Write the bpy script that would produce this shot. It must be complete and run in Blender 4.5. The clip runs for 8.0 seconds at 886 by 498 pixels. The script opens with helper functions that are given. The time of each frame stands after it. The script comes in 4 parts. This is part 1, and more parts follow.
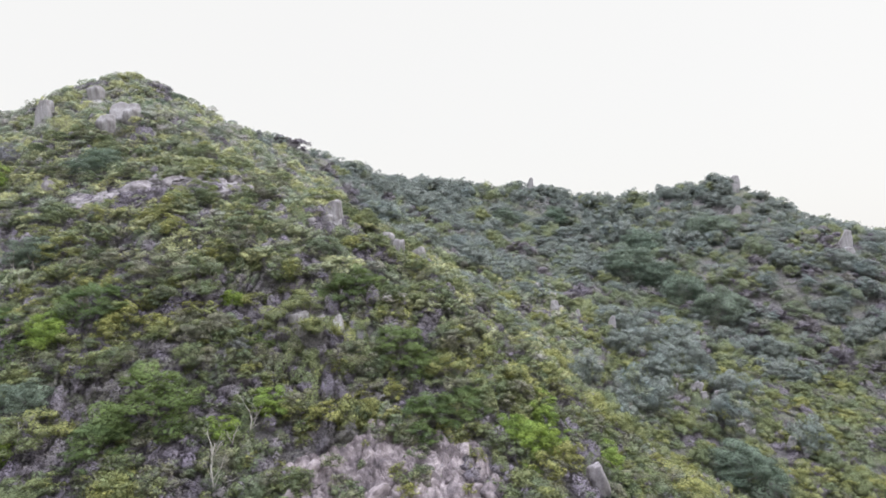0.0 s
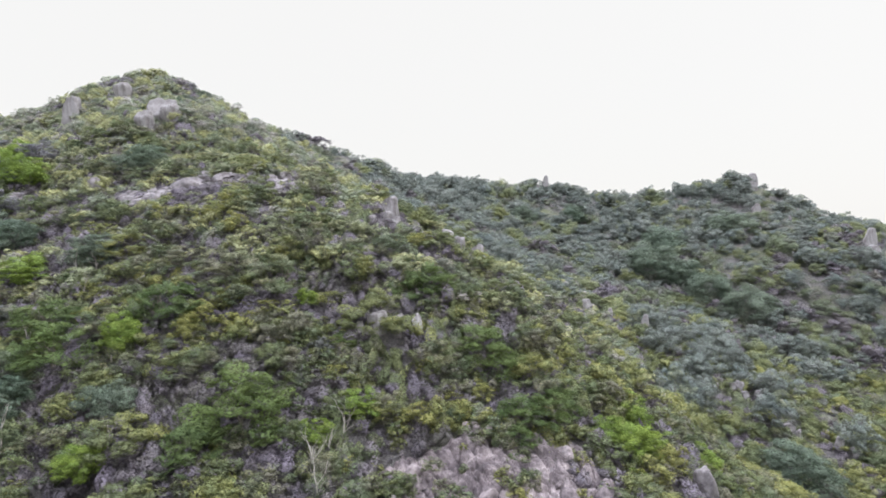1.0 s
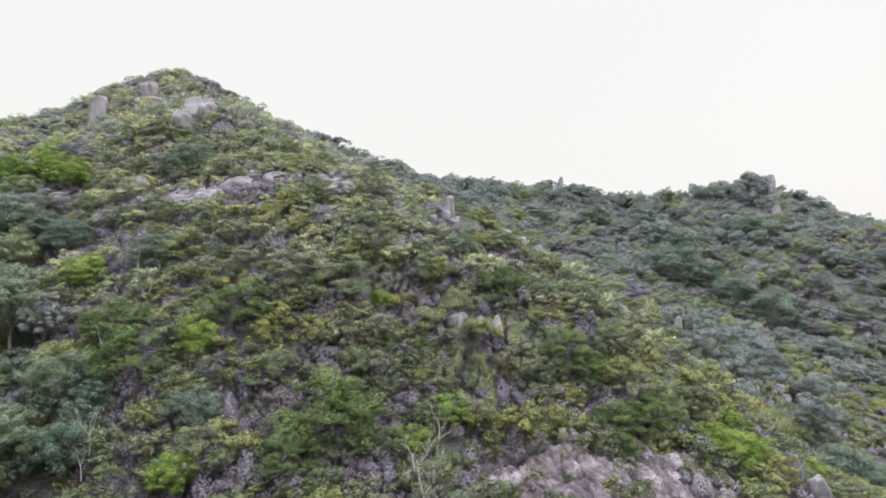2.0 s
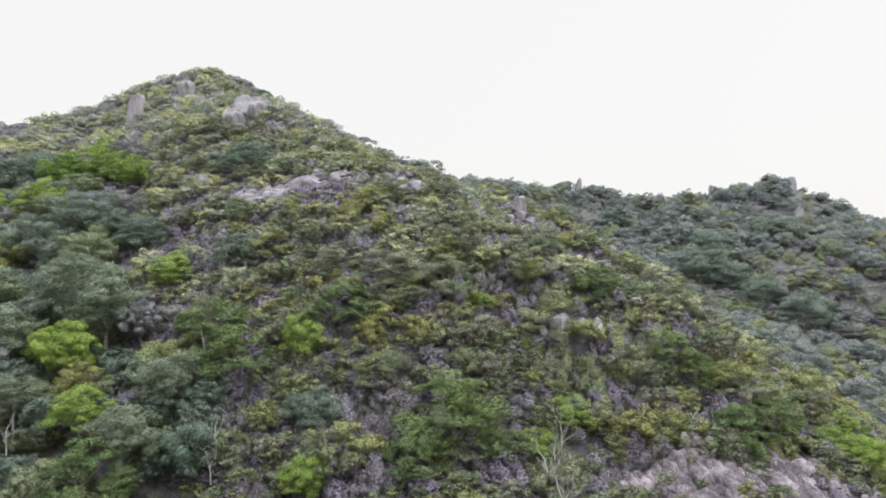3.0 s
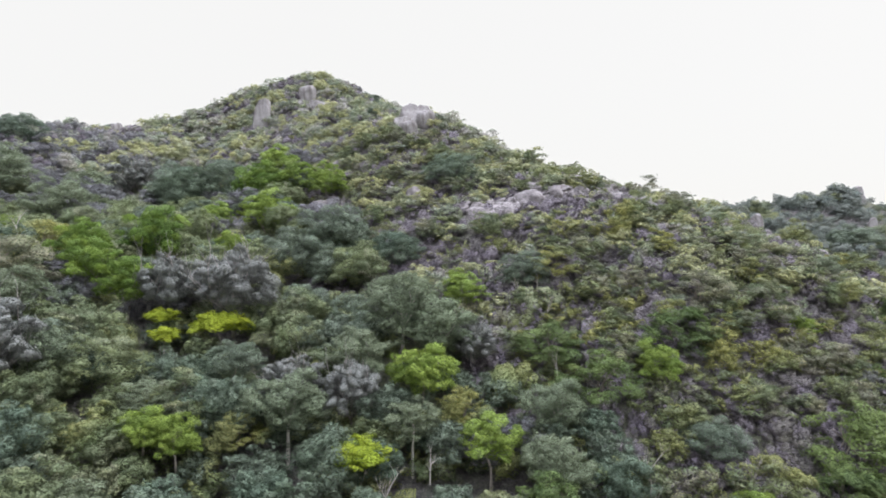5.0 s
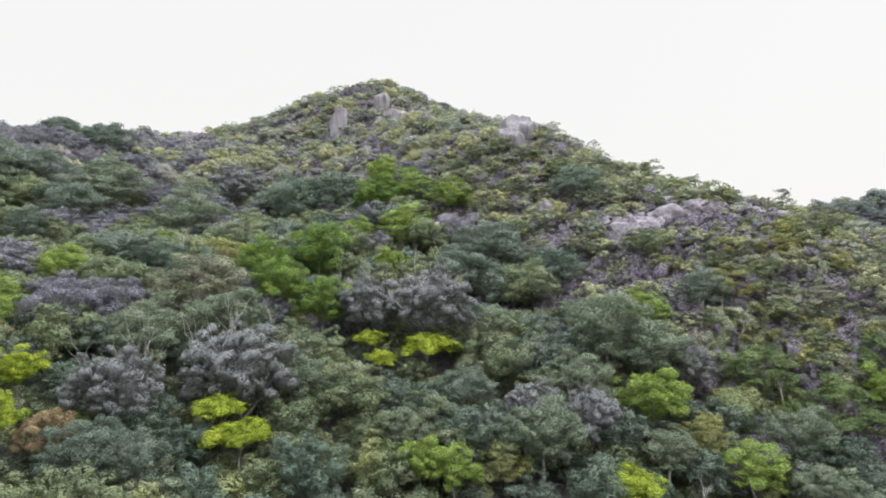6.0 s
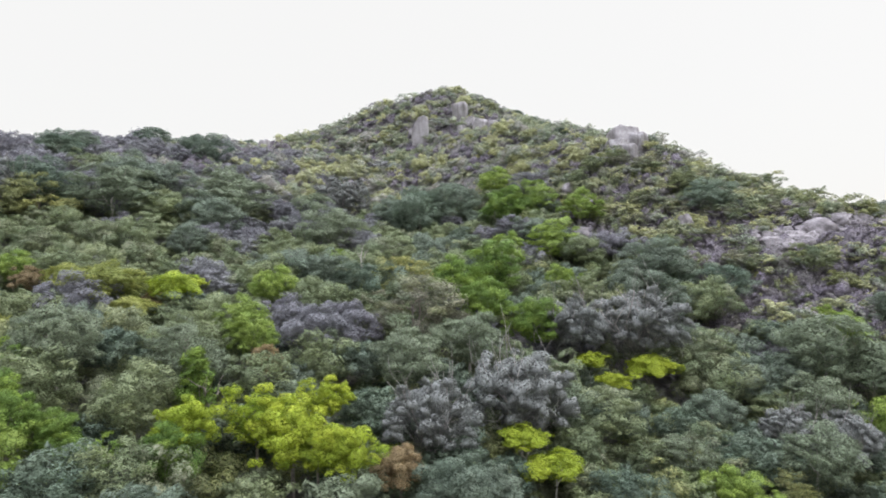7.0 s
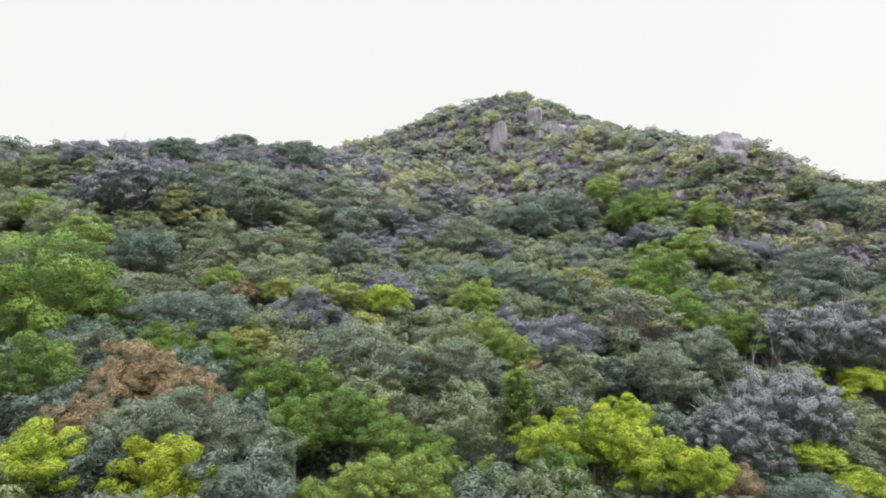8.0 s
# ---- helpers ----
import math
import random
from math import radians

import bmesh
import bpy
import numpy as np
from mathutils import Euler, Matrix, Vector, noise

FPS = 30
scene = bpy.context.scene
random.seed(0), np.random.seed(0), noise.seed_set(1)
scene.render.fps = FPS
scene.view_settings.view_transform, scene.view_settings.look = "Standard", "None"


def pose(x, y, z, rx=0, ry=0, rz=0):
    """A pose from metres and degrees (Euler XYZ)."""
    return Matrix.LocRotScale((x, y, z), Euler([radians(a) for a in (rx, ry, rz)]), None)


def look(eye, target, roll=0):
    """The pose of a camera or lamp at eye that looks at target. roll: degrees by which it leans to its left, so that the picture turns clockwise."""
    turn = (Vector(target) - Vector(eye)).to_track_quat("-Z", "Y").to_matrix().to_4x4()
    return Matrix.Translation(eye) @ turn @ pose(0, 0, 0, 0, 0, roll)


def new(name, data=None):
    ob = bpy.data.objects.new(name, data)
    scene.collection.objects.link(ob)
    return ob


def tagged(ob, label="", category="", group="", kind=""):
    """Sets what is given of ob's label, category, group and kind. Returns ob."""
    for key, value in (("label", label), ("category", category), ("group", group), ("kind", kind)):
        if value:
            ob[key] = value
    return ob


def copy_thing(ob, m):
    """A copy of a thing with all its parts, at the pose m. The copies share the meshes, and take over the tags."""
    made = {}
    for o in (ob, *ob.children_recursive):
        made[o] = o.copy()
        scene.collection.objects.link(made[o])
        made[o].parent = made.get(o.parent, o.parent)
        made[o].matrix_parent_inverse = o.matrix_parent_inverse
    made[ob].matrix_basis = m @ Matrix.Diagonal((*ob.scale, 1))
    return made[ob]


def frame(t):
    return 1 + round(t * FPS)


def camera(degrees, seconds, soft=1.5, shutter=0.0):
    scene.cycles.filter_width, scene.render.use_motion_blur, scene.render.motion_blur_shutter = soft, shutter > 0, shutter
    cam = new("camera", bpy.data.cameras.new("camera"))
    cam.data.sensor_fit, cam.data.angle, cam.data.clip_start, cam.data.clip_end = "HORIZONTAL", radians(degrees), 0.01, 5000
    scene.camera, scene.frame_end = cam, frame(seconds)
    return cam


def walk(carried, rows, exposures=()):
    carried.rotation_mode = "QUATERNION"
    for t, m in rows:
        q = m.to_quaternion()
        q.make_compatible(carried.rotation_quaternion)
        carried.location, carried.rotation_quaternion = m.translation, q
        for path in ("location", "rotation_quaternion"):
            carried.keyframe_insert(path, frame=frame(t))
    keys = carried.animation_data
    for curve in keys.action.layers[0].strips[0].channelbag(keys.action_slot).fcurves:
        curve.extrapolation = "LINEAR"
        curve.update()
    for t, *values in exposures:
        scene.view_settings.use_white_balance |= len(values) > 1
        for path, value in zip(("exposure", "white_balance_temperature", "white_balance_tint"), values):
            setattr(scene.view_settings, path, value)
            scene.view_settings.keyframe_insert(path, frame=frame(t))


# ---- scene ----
cam = camera(73.0, 8.0, soft=1.7)
METRES, EYE, TILT, LEAN, TURN = 65.0, 40.0, 0.0, 0.0, 0.0
ROWS = [
    (0.0, 0.0, 0.0000, 0.0, 0.00, 0.00, 0.0),
    (0.5, -0.0348, 0.0053, -0.0005, 0.01, -0.08, 0.03),
    (1.0, -0.0703, 0.0143, -0.0013, 0.01, -0.12, 0.05),
    (1.5, -0.1039, 0.0237, -0.0021, 0.04, -0.04, 0.06),
    (3.0, -0.2203, 0.0372, -0.0036, 0.11, 0.16, -0.25),
    (3.5, -0.2741, 0.0397, -0.0016, 0.19, 0.14, -0.54),
    (4.0, -0.3359, 0.0415, 0.0013, 0.24, 0.12, -0.8),
    (4.5, -0.4085, 0.0424, 0.0053, 0.30, 0.15, -1.0),
    (6.0, -0.6546, 0.0469, 0.0232, 0.39, 0.37, -1.11),
    (6.5, -0.7398, 0.0477, 0.0298, 0.45, 0.43, -1.08),
    (7.0, -0.8293, 0.0472, 0.0365, 0.53, 0.46, -0.97),
    (7.5, -0.9111, 0.0466, 0.04, 0.58, 0.45, -0.91),
    (8.0, -0.9968, 0.0441, 0.0437, 0.65, 0.56, -0.82),
]
walk(cam, [(t, pose(0, 0, EYE, TILT, LEAN, TURN) @ pose(METRES * x, METRES * y, METRES * z, 90 + pitch, roll, yaw)) for t, x, y, z, yaw, pitch, roll in ROWS])

# ---- light: a bright overcast sky and a soft, high sun ----
world = bpy.data.worlds.new("overcast")
scene.world = world
world.use_nodes = True
wn, wl = world.node_tree.nodes, world.node_tree.links
SUN_UP, SUN_FROM = 50.0, 80.0   # elevation, and degrees from ahead (+y) towards the right
sky = wn.new("ShaderNodeTexSky")
sky.sky_type, sky.sun_disc = "NISHITA", False
sky.sun_elevation, sky.sun_rotation = radians(SUN_UP), radians(SUN_FROM)
sky.dust_density, sky.air_density = 4.0, 1.0
# cloud over all the sky, even within view, brightening above it towards the zenith
where = wn.new("ShaderNodeTexCoord")
split = wn.new("ShaderNodeSeparateXYZ")
wl.new(where.outputs["Generated"], split.inputs[0])
cloud = wn.new("ShaderNodeMapRange")
cloud.interpolation_type = "LINEAR"
cloud.inputs["From Min"].default_value, cloud.inputs["From Max"].default_value = 0.41, 0.80
cloud.inputs["To Min"].default_value, cloud.inputs["To Max"].default_value = 0.0, 1.0
wl.new(split.outputs["Z"], cloud.inputs["Value"])
white = wn.new("ShaderNodeMix")
white.data_type, white.clamp_factor = "RGBA", False
white.inputs[6].default_value = (0.915, 0.908, 0.895, 1)
white.inputs[7].default_value = (4.1, 4.27, 4.85, 1)
wl.new(cloud.outputs[0], white.inputs[0])
dim = wn.new("ShaderNodeMix")
dim.data_type = "RGBA"
dim.inputs[0].default_value = 0.99
wl.new(sky.outputs[0], dim.inputs[6])
wl.new(white.outputs[2], dim.inputs[7])
back = wn["Background"]
back.inputs[1].default_value = 1.0
wl.new(dim.outputs[2], back.inputs[0])

sun = new("sun", bpy.data.lights.new("sun", "SUN"))
sun.data.energy, sun.data.angle, sun.data.color = 1.6, radians(30), (1.0, 0.98, 0.95)
up, fr = radians(SUN_UP), radians(SUN_FROM)
sun.matrix_world = look((math.sin(fr) * math.cos(up) * 300, math.cos(fr) * math.cos(up) * 300, 40 + math.sin(up) * 300), (0, 0, 40))


# ---- materials ----
def material(name):
    m = bpy.data.materials.new(name)
    m.use_nodes = True
    return m, m.node_tree.nodes, m.node_tree.links, m.node_tree.nodes["Principled BSDF"]


def ramp(nodes, stops):
    r = nodes.new("ShaderNodeValToRGB")
    while len(r.color_ramp.elements) < len(stops):
        r.color_ramp.elements.new(0.5)
    for e, (at, col) in zip(r.color_ramp.elements, stops):
        e.position, e.color = at, (*col, 1)
    return r


def noise_tex(nodes, links, scale, detail=4.0, rough=0.55, coords="Object", tall=1.0):
    tc = nodes.new("ShaderNodeTexCoord")
    n = nodes.new("ShaderNodeTexNoise")
    n.inputs["Scale"].default_value, n.inputs["Detail"].default_value, n.inputs["Roughness"].default_value = scale, detail, rough
    if tall == 1.0:
        links.new(tc.outputs[coords], n.inputs["Vector"])
    else:
        m = nodes.new("ShaderNodeMapping")
        m.inputs["Scale"].default_value = (1, 1, tall)
        links.new(tc.outputs[coords], m.inputs["Vector"])
        links.new(m.outputs[0], n.inputs["Vector"])
    return n


def maths(nodes, links, op, a, b=None, clamp=False):
    n = nodes.new("ShaderNodeMath")
    n.operation, n.use_clamp = op, clamp
    for k, v in enumerate((a, b)):
        if v is None:
            continue
        if isinstance(v, (int, float)):
            n.inputs[k].default_value = v
        else:
            links.new(v, n.inputs[k])
    return n.outputs[0]


def mixed(nodes, links, fac, a, b, blend="MIX"):
    n = nodes.new("ShaderNodeMix")
    n.data_type, n.blend_type = "RGBA", blend
    for k, v in ((0, fac), (6, a), (7, b)):
        if isinstance(v, (int, float)):
            n.inputs[k].default_value = v
        elif isinstance(v, tuple):
            n.inputs[k].default_value = (*v, 1)
        else:
            links.new(v, n.inputs[k])
    return n.outputs[2]


def foliage(name, stops, young, rough=0.65, through_leaf=0.35, leaf=0.85, gaps=0.51, fresh_=0.4, tall=1.9):
    """Leaves: a hue for each plant from its tint and random, fresher clumps, and every leaf a little different."""
    m, n, l, p = material(name)
    tint = n.new("ShaderNodeAttribute")
    tint.attribute_name = "tint"
    clump = n.new("ShaderNodeAttribute")
    clump.attribute_name = "clump"
    info = n.new("ShaderNodeObjectInfo")
    geo = n.new("ShaderNodeNewGeometry")
    district = noise_tex(n, l, 0.16, 2.0)
    hue = maths(n, l, "ADD", maths(n, l, "MULTIPLY", tint.outputs["Fac"], 0.55), maths(n, l, "MULTIPLY", district.outputs["Fac"], 1.5))
    hue = maths(n, l, "FRACT", maths(n, l, "ADD", hue, info.outputs["Random"]))
    plant = ramp(n, stops)
    l.new(hue, plant.inputs[0])
    fresh = maths(n, l, "MULTIPLY", maths(n, l, "SUBTRACT", clump.outputs["Fac"], 0.45), fresh_, True)
    col = mixed(n, l, fresh, plant.outputs[0], young)
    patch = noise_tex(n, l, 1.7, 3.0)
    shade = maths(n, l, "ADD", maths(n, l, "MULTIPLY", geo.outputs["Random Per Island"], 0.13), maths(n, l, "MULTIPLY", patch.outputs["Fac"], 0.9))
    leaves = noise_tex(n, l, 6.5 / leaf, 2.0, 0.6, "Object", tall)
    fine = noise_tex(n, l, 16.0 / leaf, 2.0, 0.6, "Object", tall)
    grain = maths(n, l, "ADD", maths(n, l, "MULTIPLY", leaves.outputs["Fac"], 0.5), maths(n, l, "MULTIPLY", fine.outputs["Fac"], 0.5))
    # shade between the leaves put into the colour: darker towards the gaps
    gap_shade = n.new("ShaderNodeMapRange")
    gap_shade.inputs["From Min"].default_value, gap_shade.inputs["From Max"].default_value = 0.40, 0.66
    gap_shade.inputs["To Min"].default_value, gap_shade.inputs["To Max"].default_value = 0.85, 1.15
    l.new(grain, gap_shade.inputs["Value"])
    shade = maths(n, l, "MULTIPLY", maths(n, l, "ADD", shade, 0.45), gap_shade.outputs[0])
    bump = n.new("ShaderNodeBump")
    bump.inputs["Strength"].default_value, bump.inputs["Distance"].default_value = 0.6, 0.10 * leaf
    l.new(grain, bump.inputs["Height"])
    l.new(bump.outputs[0], p.inputs["Normal"])
    solid = n.new("ShaderNodeMapRange")   # the gaps between the leaves of a tuft
    solid.inputs["From Min"].default_value, solid.inputs["From Max"].default_value = gaps - 0.03, gaps + 0.03
    l.new(grain, solid.inputs["Value"])
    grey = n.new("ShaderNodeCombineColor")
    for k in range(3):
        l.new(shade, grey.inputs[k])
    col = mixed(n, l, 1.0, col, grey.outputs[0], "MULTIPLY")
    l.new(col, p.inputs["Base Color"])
    p.inputs["Roughness"].default_value = rough
    p.inputs["Specular IOR Level"].default_value = 0.2
    t = n.new("ShaderNodeBsdfTranslucent")
    l.new(col, t.inputs["Color"])
    mix = n.new("ShaderNodeMixShader")
    mix.inputs[0].default_value = through_leaf
    l.new(p.outputs[0], mix.inputs[1])
    l.new(t.outputs[0], mix.inputs[2])
    clear_ = n.new("ShaderNodeBsdfTransparent")
    open_ = n.new("ShaderNodeMixShader")
    l.new(solid.outputs[0], open_.inputs[0])
    l.new(clear_.outputs[0], open_.inputs[1])
    l.new(mix.outputs[0], open_.inputs[2])
    l.new(open_.outputs[0], n["Material Output"].inputs["Surface"])
    return m


LEAF_SCRUB = foliage("scrub_leaves", [(0.0, (0.105, 0.133, 0.077)), (0.2, (0.148, 0.169, 0.083)), (0.42, (0.199, 0.208, 0.080)), (0.58, (0.232, 0.231, 0.077)),
                     (0.74, (0.121, 0.158, 0.086)), (0.88, (0.183, 0.172, 0.130)), (1.0, (0.104, 0.136, 0.077))], (0.315, 0.319, 0.087))
# yellower upper scrub, with the paling by haze put into its colour
LEAF_UPPER_HAZED = foliage("hazed_upper_leaves", [(0.0, (0.175, 0.210, 0.145)), (0.22, (0.235, 0.261, 0.158)), (0.45, (0.289, 0.300, 0.166)), (0.60, (0.343, 0.345, 0.158)),
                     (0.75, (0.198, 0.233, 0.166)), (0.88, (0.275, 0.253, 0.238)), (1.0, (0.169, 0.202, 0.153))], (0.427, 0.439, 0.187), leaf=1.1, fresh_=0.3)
LEAF_WOOD = foliage("wood_leaves", [(0.0, (0.121, 0.151, 0.084)), (0.3, (0.163, 0.192, 0.099)), (0.5, (0.185, 0.207, 0.122)), (0.7, (0.230, 0.243, 0.097)),
                    (0.85, (0.130, 0.170, 0.084)), (1.0, (0.188, 0.197, 0.129))], (0.270, 0.298, 0.106))
LEAF_GREEN = foliage("broad_green_leaves", [(0.0, (0.081, 0.144, 0.032)), (0.5, (0.118, 0.186, 0.036)), (1.0, (0.094, 0.157, 0.032))], (0.232, 0.307, 0.041), leaf=0.85, gaps=0.505, fresh_=0.8)
LEAF_YELLOW = foliage("yellow_green_leaves", [(0.0, (0.215, 0.283, 0.026)), (0.5, (0.280, 0.331, 0.028)), (1.0, (0.187, 0.265, 0.026))], (0.468, 0.511, 0.051), leaf=0.85, gaps=0.505, fresh_=0.8)
LEAF_GOLD = foliage("dull_gold_leaves", [(0.0, (0.184, 0.209, 0.050)), (0.5, (0.218, 0.233, 0.060)), (1.0, (0.165, 0.194, 0.050))], (0.320, 0.330, 0.080), leaf=0.85, gaps=0.505, fresh_=0.8)
LEAF_LIME = foliage("lime_leaves", [(0.0, (0.137, 0.205, 0.044)), (0.5, (0.181, 0.250, 0.051)), (1.0, (0.152, 0.220, 0.048))], (0.268, 0.335, 0.063), leaf=0.85, gaps=0.505, fresh_=0.8)
# for dark evergreens, and for shade put into the wood's colour
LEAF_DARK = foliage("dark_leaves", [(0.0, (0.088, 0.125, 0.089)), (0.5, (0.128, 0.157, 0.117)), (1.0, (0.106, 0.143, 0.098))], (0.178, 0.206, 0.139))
LEAF_GREY = foliage("grey_leaves", [(0.0, (0.127, 0.159, 0.101)), (0.5, (0.155, 0.183, 0.117)), (1.0, (0.122, 0.160, 0.097))], (0.196, 0.225, 0.141))
LEAF_RUSSET = foliage("russet_leaves", [(0.0, (0.224, 0.165, 0.087)), (0.5, (0.262, 0.195, 0.103)), (1.0, (0.194, 0.150, 0.084))], (0.331, 0.259, 0.146), leaf=0.85, gaps=0.505, fresh_=0.8)
# far woods: the bluing of distant haze is painted into the leaf colour
LEAF_FAR_HAZED = foliage("hazed_far_leaves", [(0.0, (0.125, 0.150, 0.149)), (0.35, (0.148, 0.171, 0.154)), (0.6, (0.178, 0.193, 0.174)),
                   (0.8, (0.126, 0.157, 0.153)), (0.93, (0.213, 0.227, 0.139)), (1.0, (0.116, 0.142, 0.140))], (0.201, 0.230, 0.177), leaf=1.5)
TWIG_GREY = foliage("grey_twig_mass", [(0.0, (0.128, 0.136, 0.126)), (0.5, (0.152, 0.157, 0.149)), (1.0, (0.120, 0.129, 0.120))], (0.185, 0.192, 0.180), 0.8, 0.15, leaf=0.5, gaps=0.485, tall=1.3, fresh_=0.2)
LEAF_ASH = foliage("ashen_leaves", [(0.0, (0.140, 0.141, 0.153)), (0.5, (0.178, 0.171, 0.191)), (1.0, (0.149, 0.152, 0.153))], (0.214, 0.209, 0.210))
LEAF_SLOPE = foliage("far_slope_leaves", [(0.0, (0.127, 0.155, 0.103)), (0.3, (0.173, 0.194, 0.103)), (0.5, (0.216, 0.228, 0.093)), (0.65, (0.144, 0.170, 0.109)),
                     (0.85, (0.173, 0.170, 0.154)), (1.0, (0.123, 0.148, 0.107))], (0.242, 0.257, 0.107), leaf=1.4)
DRY_BRUSH = foliage("dry_brush", [(0.0, (0.117, 0.104, 0.121)), (0.25, (0.146, 0.126, 0.155)), (0.5, (0.137, 0.131, 0.107)), (0.7, (0.109, 0.095, 0.120)), (1.0, (0.150, 0.132, 0.143))],
                    (0.174, 0.162, 0.132), 0.8, 0.15, leaf=0.9, gaps=0.495, tall=1.4)
LEAF_HILL = foliage("hill_shrub_leaves", [(0.0, (0.075, 0.117, 0.041)), (0.5, (0.106, 0.146, 0.046)), (1.0, (0.085, 0.124, 0.047))], (0.171, 0.212, 0.053))


def bark(name, light, dark):
    m, n, l, p = material(name)
    a = noise_tex(n, l, 9.0, 5.0)
    r = ramp(n, [(0.3, dark), (0.7, light)])
    l.new(a.outputs["Fac"], r.inputs[0])
    l.new(r.outputs[0], p.inputs["Base Color"])
    b = n.new("ShaderNodeBump")
    b.inputs["Strength"].default_value, b.inputs["Distance"].default_value = 0.5, 0.02
    l.new(a.outputs["Fac"], b.inputs["Height"])
    l.new(b.outputs[0], p.inputs["Normal"])
    p.inputs["Roughness"].default_value = 0.85
    return m


BARK = bark("bark", (0.26, 0.23, 0.20), (0.13, 0.11, 0.10))
GREY_BARK = bark("grey_bark", (0.31, 0.29, 0.27), (0.17, 0.155, 0.145))
PALE_BARK = bark("pale_bark", (0.42, 0.39, 0.36), (0.25, 0.23, 0.21))


def stone(name, pale, mid, stain, scale=1.2):
    """Weathered granite: broad pale and stained patches, fine speckle, dark runs and relief."""
    m, n, l, p = material(name)
    info = n.new("ShaderNodeObjectInfo")
    broad = noise_tex(n, l, scale, 6.0, 0.6)
    r = ramp(n, [(0.30, stain), (0.47, mid), (0.66, pale)])
    l.new(maths(n, l, "ADD", broad.outputs["Fac"], maths(n, l, "MULTIPLY", maths(n, l, "SUBTRACT", info.outputs["Random"], 0.5), 0.16)), r.inputs[0])
    fine = noise_tex(n, l, scale * 14, 4.0, 0.7)
    fr_ = ramp(n, [(0.35, (0.6, 0.58, 0.56)), (0.65, (1.12, 1.12, 1.12))])
    l.new(fine.outputs["Fac"], fr_.inputs[0])
    col = mixed(n, l, 0.8, r.outputs[0], fr_.outputs[0], "MULTIPLY")
    tc = n.new("ShaderNodeTexCoord")
    mp = n.new("ShaderNodeMapping")
    mp.inputs["Scale"].default_value = (2.6, 2.6, 0.35)
    l.new(tc.outputs["Object"], mp.inputs["Vector"])
    runs = n.new("ShaderNodeTexNoise")
    runs.inputs["Scale"].default_value, runs.inputs["Detail"].default_value = scale, 5.0
    l.new(mp.outputs[0], runs.inputs["Vector"])
    rr = ramp(n, [(0.50, (1, 1, 1)), (0.68, (0.45, 0.42, 0.40))])
    l.new(runs.outputs["Fac"], rr.inputs[0])
    col = mixed(n, l, 0.75, col, rr.outputs[0], "MULTIPLY")
    l.new(col, p.inputs["Base Color"])
    b = n.new("ShaderNodeBump")
    b.inputs["Strength"].default_value, b.inputs["Distance"].default_value = 0.8, 0.12
    l.new(maths(n, l, "ADD", broad.outputs["Fac"], maths(n, l, "MULTIPLY", fine.outputs["Fac"], 0.3)), b.inputs["Height"])
    l.new(b.outputs[0], p.inputs["Normal"])
    p.inputs["Roughness"].default_value = 0.9
    return m


GRANITE = stone("granite", (0.34, 0.325, 0.333), (0.26, 0.246, 0.252), (0.14, 0.127, 0.130), 1.5)
SCAR_ROCK = stone("scar_rock", (0.340, 0.295, 0.300), (0.150, 0.124, 0.133), (0.045, 0.036, 0.041), 1.1)
SHEET_ROCK = stone("sheet_rock", (0.31, 0.288, 0.300), (0.205, 0.187, 0.198), (0.10, 0.09, 0.093), 2.0)


def soil():
    m, n, l, p = material("scrub_soil")
    a = noise_tex(n, l, 0.10, 5.0)
    b = noise_tex(n, l, 1.9, 7.0, 0.78)
    c = noise_tex(n, l, 11.0, 6.0, 0.8)
    litter = ramp(n, [(0.36, (0.068, 0.061, 0.063)), (0.5, (0.150, 0.137, 0.140)), (0.64, (0.25, 0.228, 0.232))])
    l.new(b.outputs["Fac"], litter.inputs[0])
    grass = ramp(n, [(0.35, (0.085, 0.097, 0.052)), (0.65, (0.160, 0.172, 0.090))])
    l.new(c.outputs["Fac"], grass.inputs[0])
    cover = ramp(n, [(0.48, (0, 0, 0)), (0.60, (1, 1, 1))])
    l.new(maths(n, l, "ADD", maths(n, l, "MULTIPLY", a.outputs["Fac"], 0.6), maths(n, l, "MULTIPLY", b.outputs["Fac"], 0.4)), cover.inputs[0])
    col = mixed(n, l, cover.outputs[0], litter.outputs[0], grass.outputs[0])
    speck = ramp(n, [(0.36, (0.4, 0.4, 0.4)), (0.64, (1.3, 1.3, 1.3))])
    l.new(c.outputs["Fac"], speck.inputs[0])
    col = mixed(n, l, 0.9, col, speck.outputs[0], "MULTIPLY")
    l.new(col, p.inputs["Base Color"])
    bump = n.new("ShaderNodeBump")
    bump.inputs["Strength"].default_value, bump.inputs["Distance"].default_value = 1.0, 0.5
    l.new(maths(n, l, "ADD", b.outputs["Fac"], maths(n, l, "MULTIPLY", c.outputs["Fac"], 0.3)), bump.inputs["Height"])
    l.new(bump.outputs[0], p.inputs["Normal"])
    p.inputs["Roughness"].default_value = 0.95
    return m


SOIL = soil()

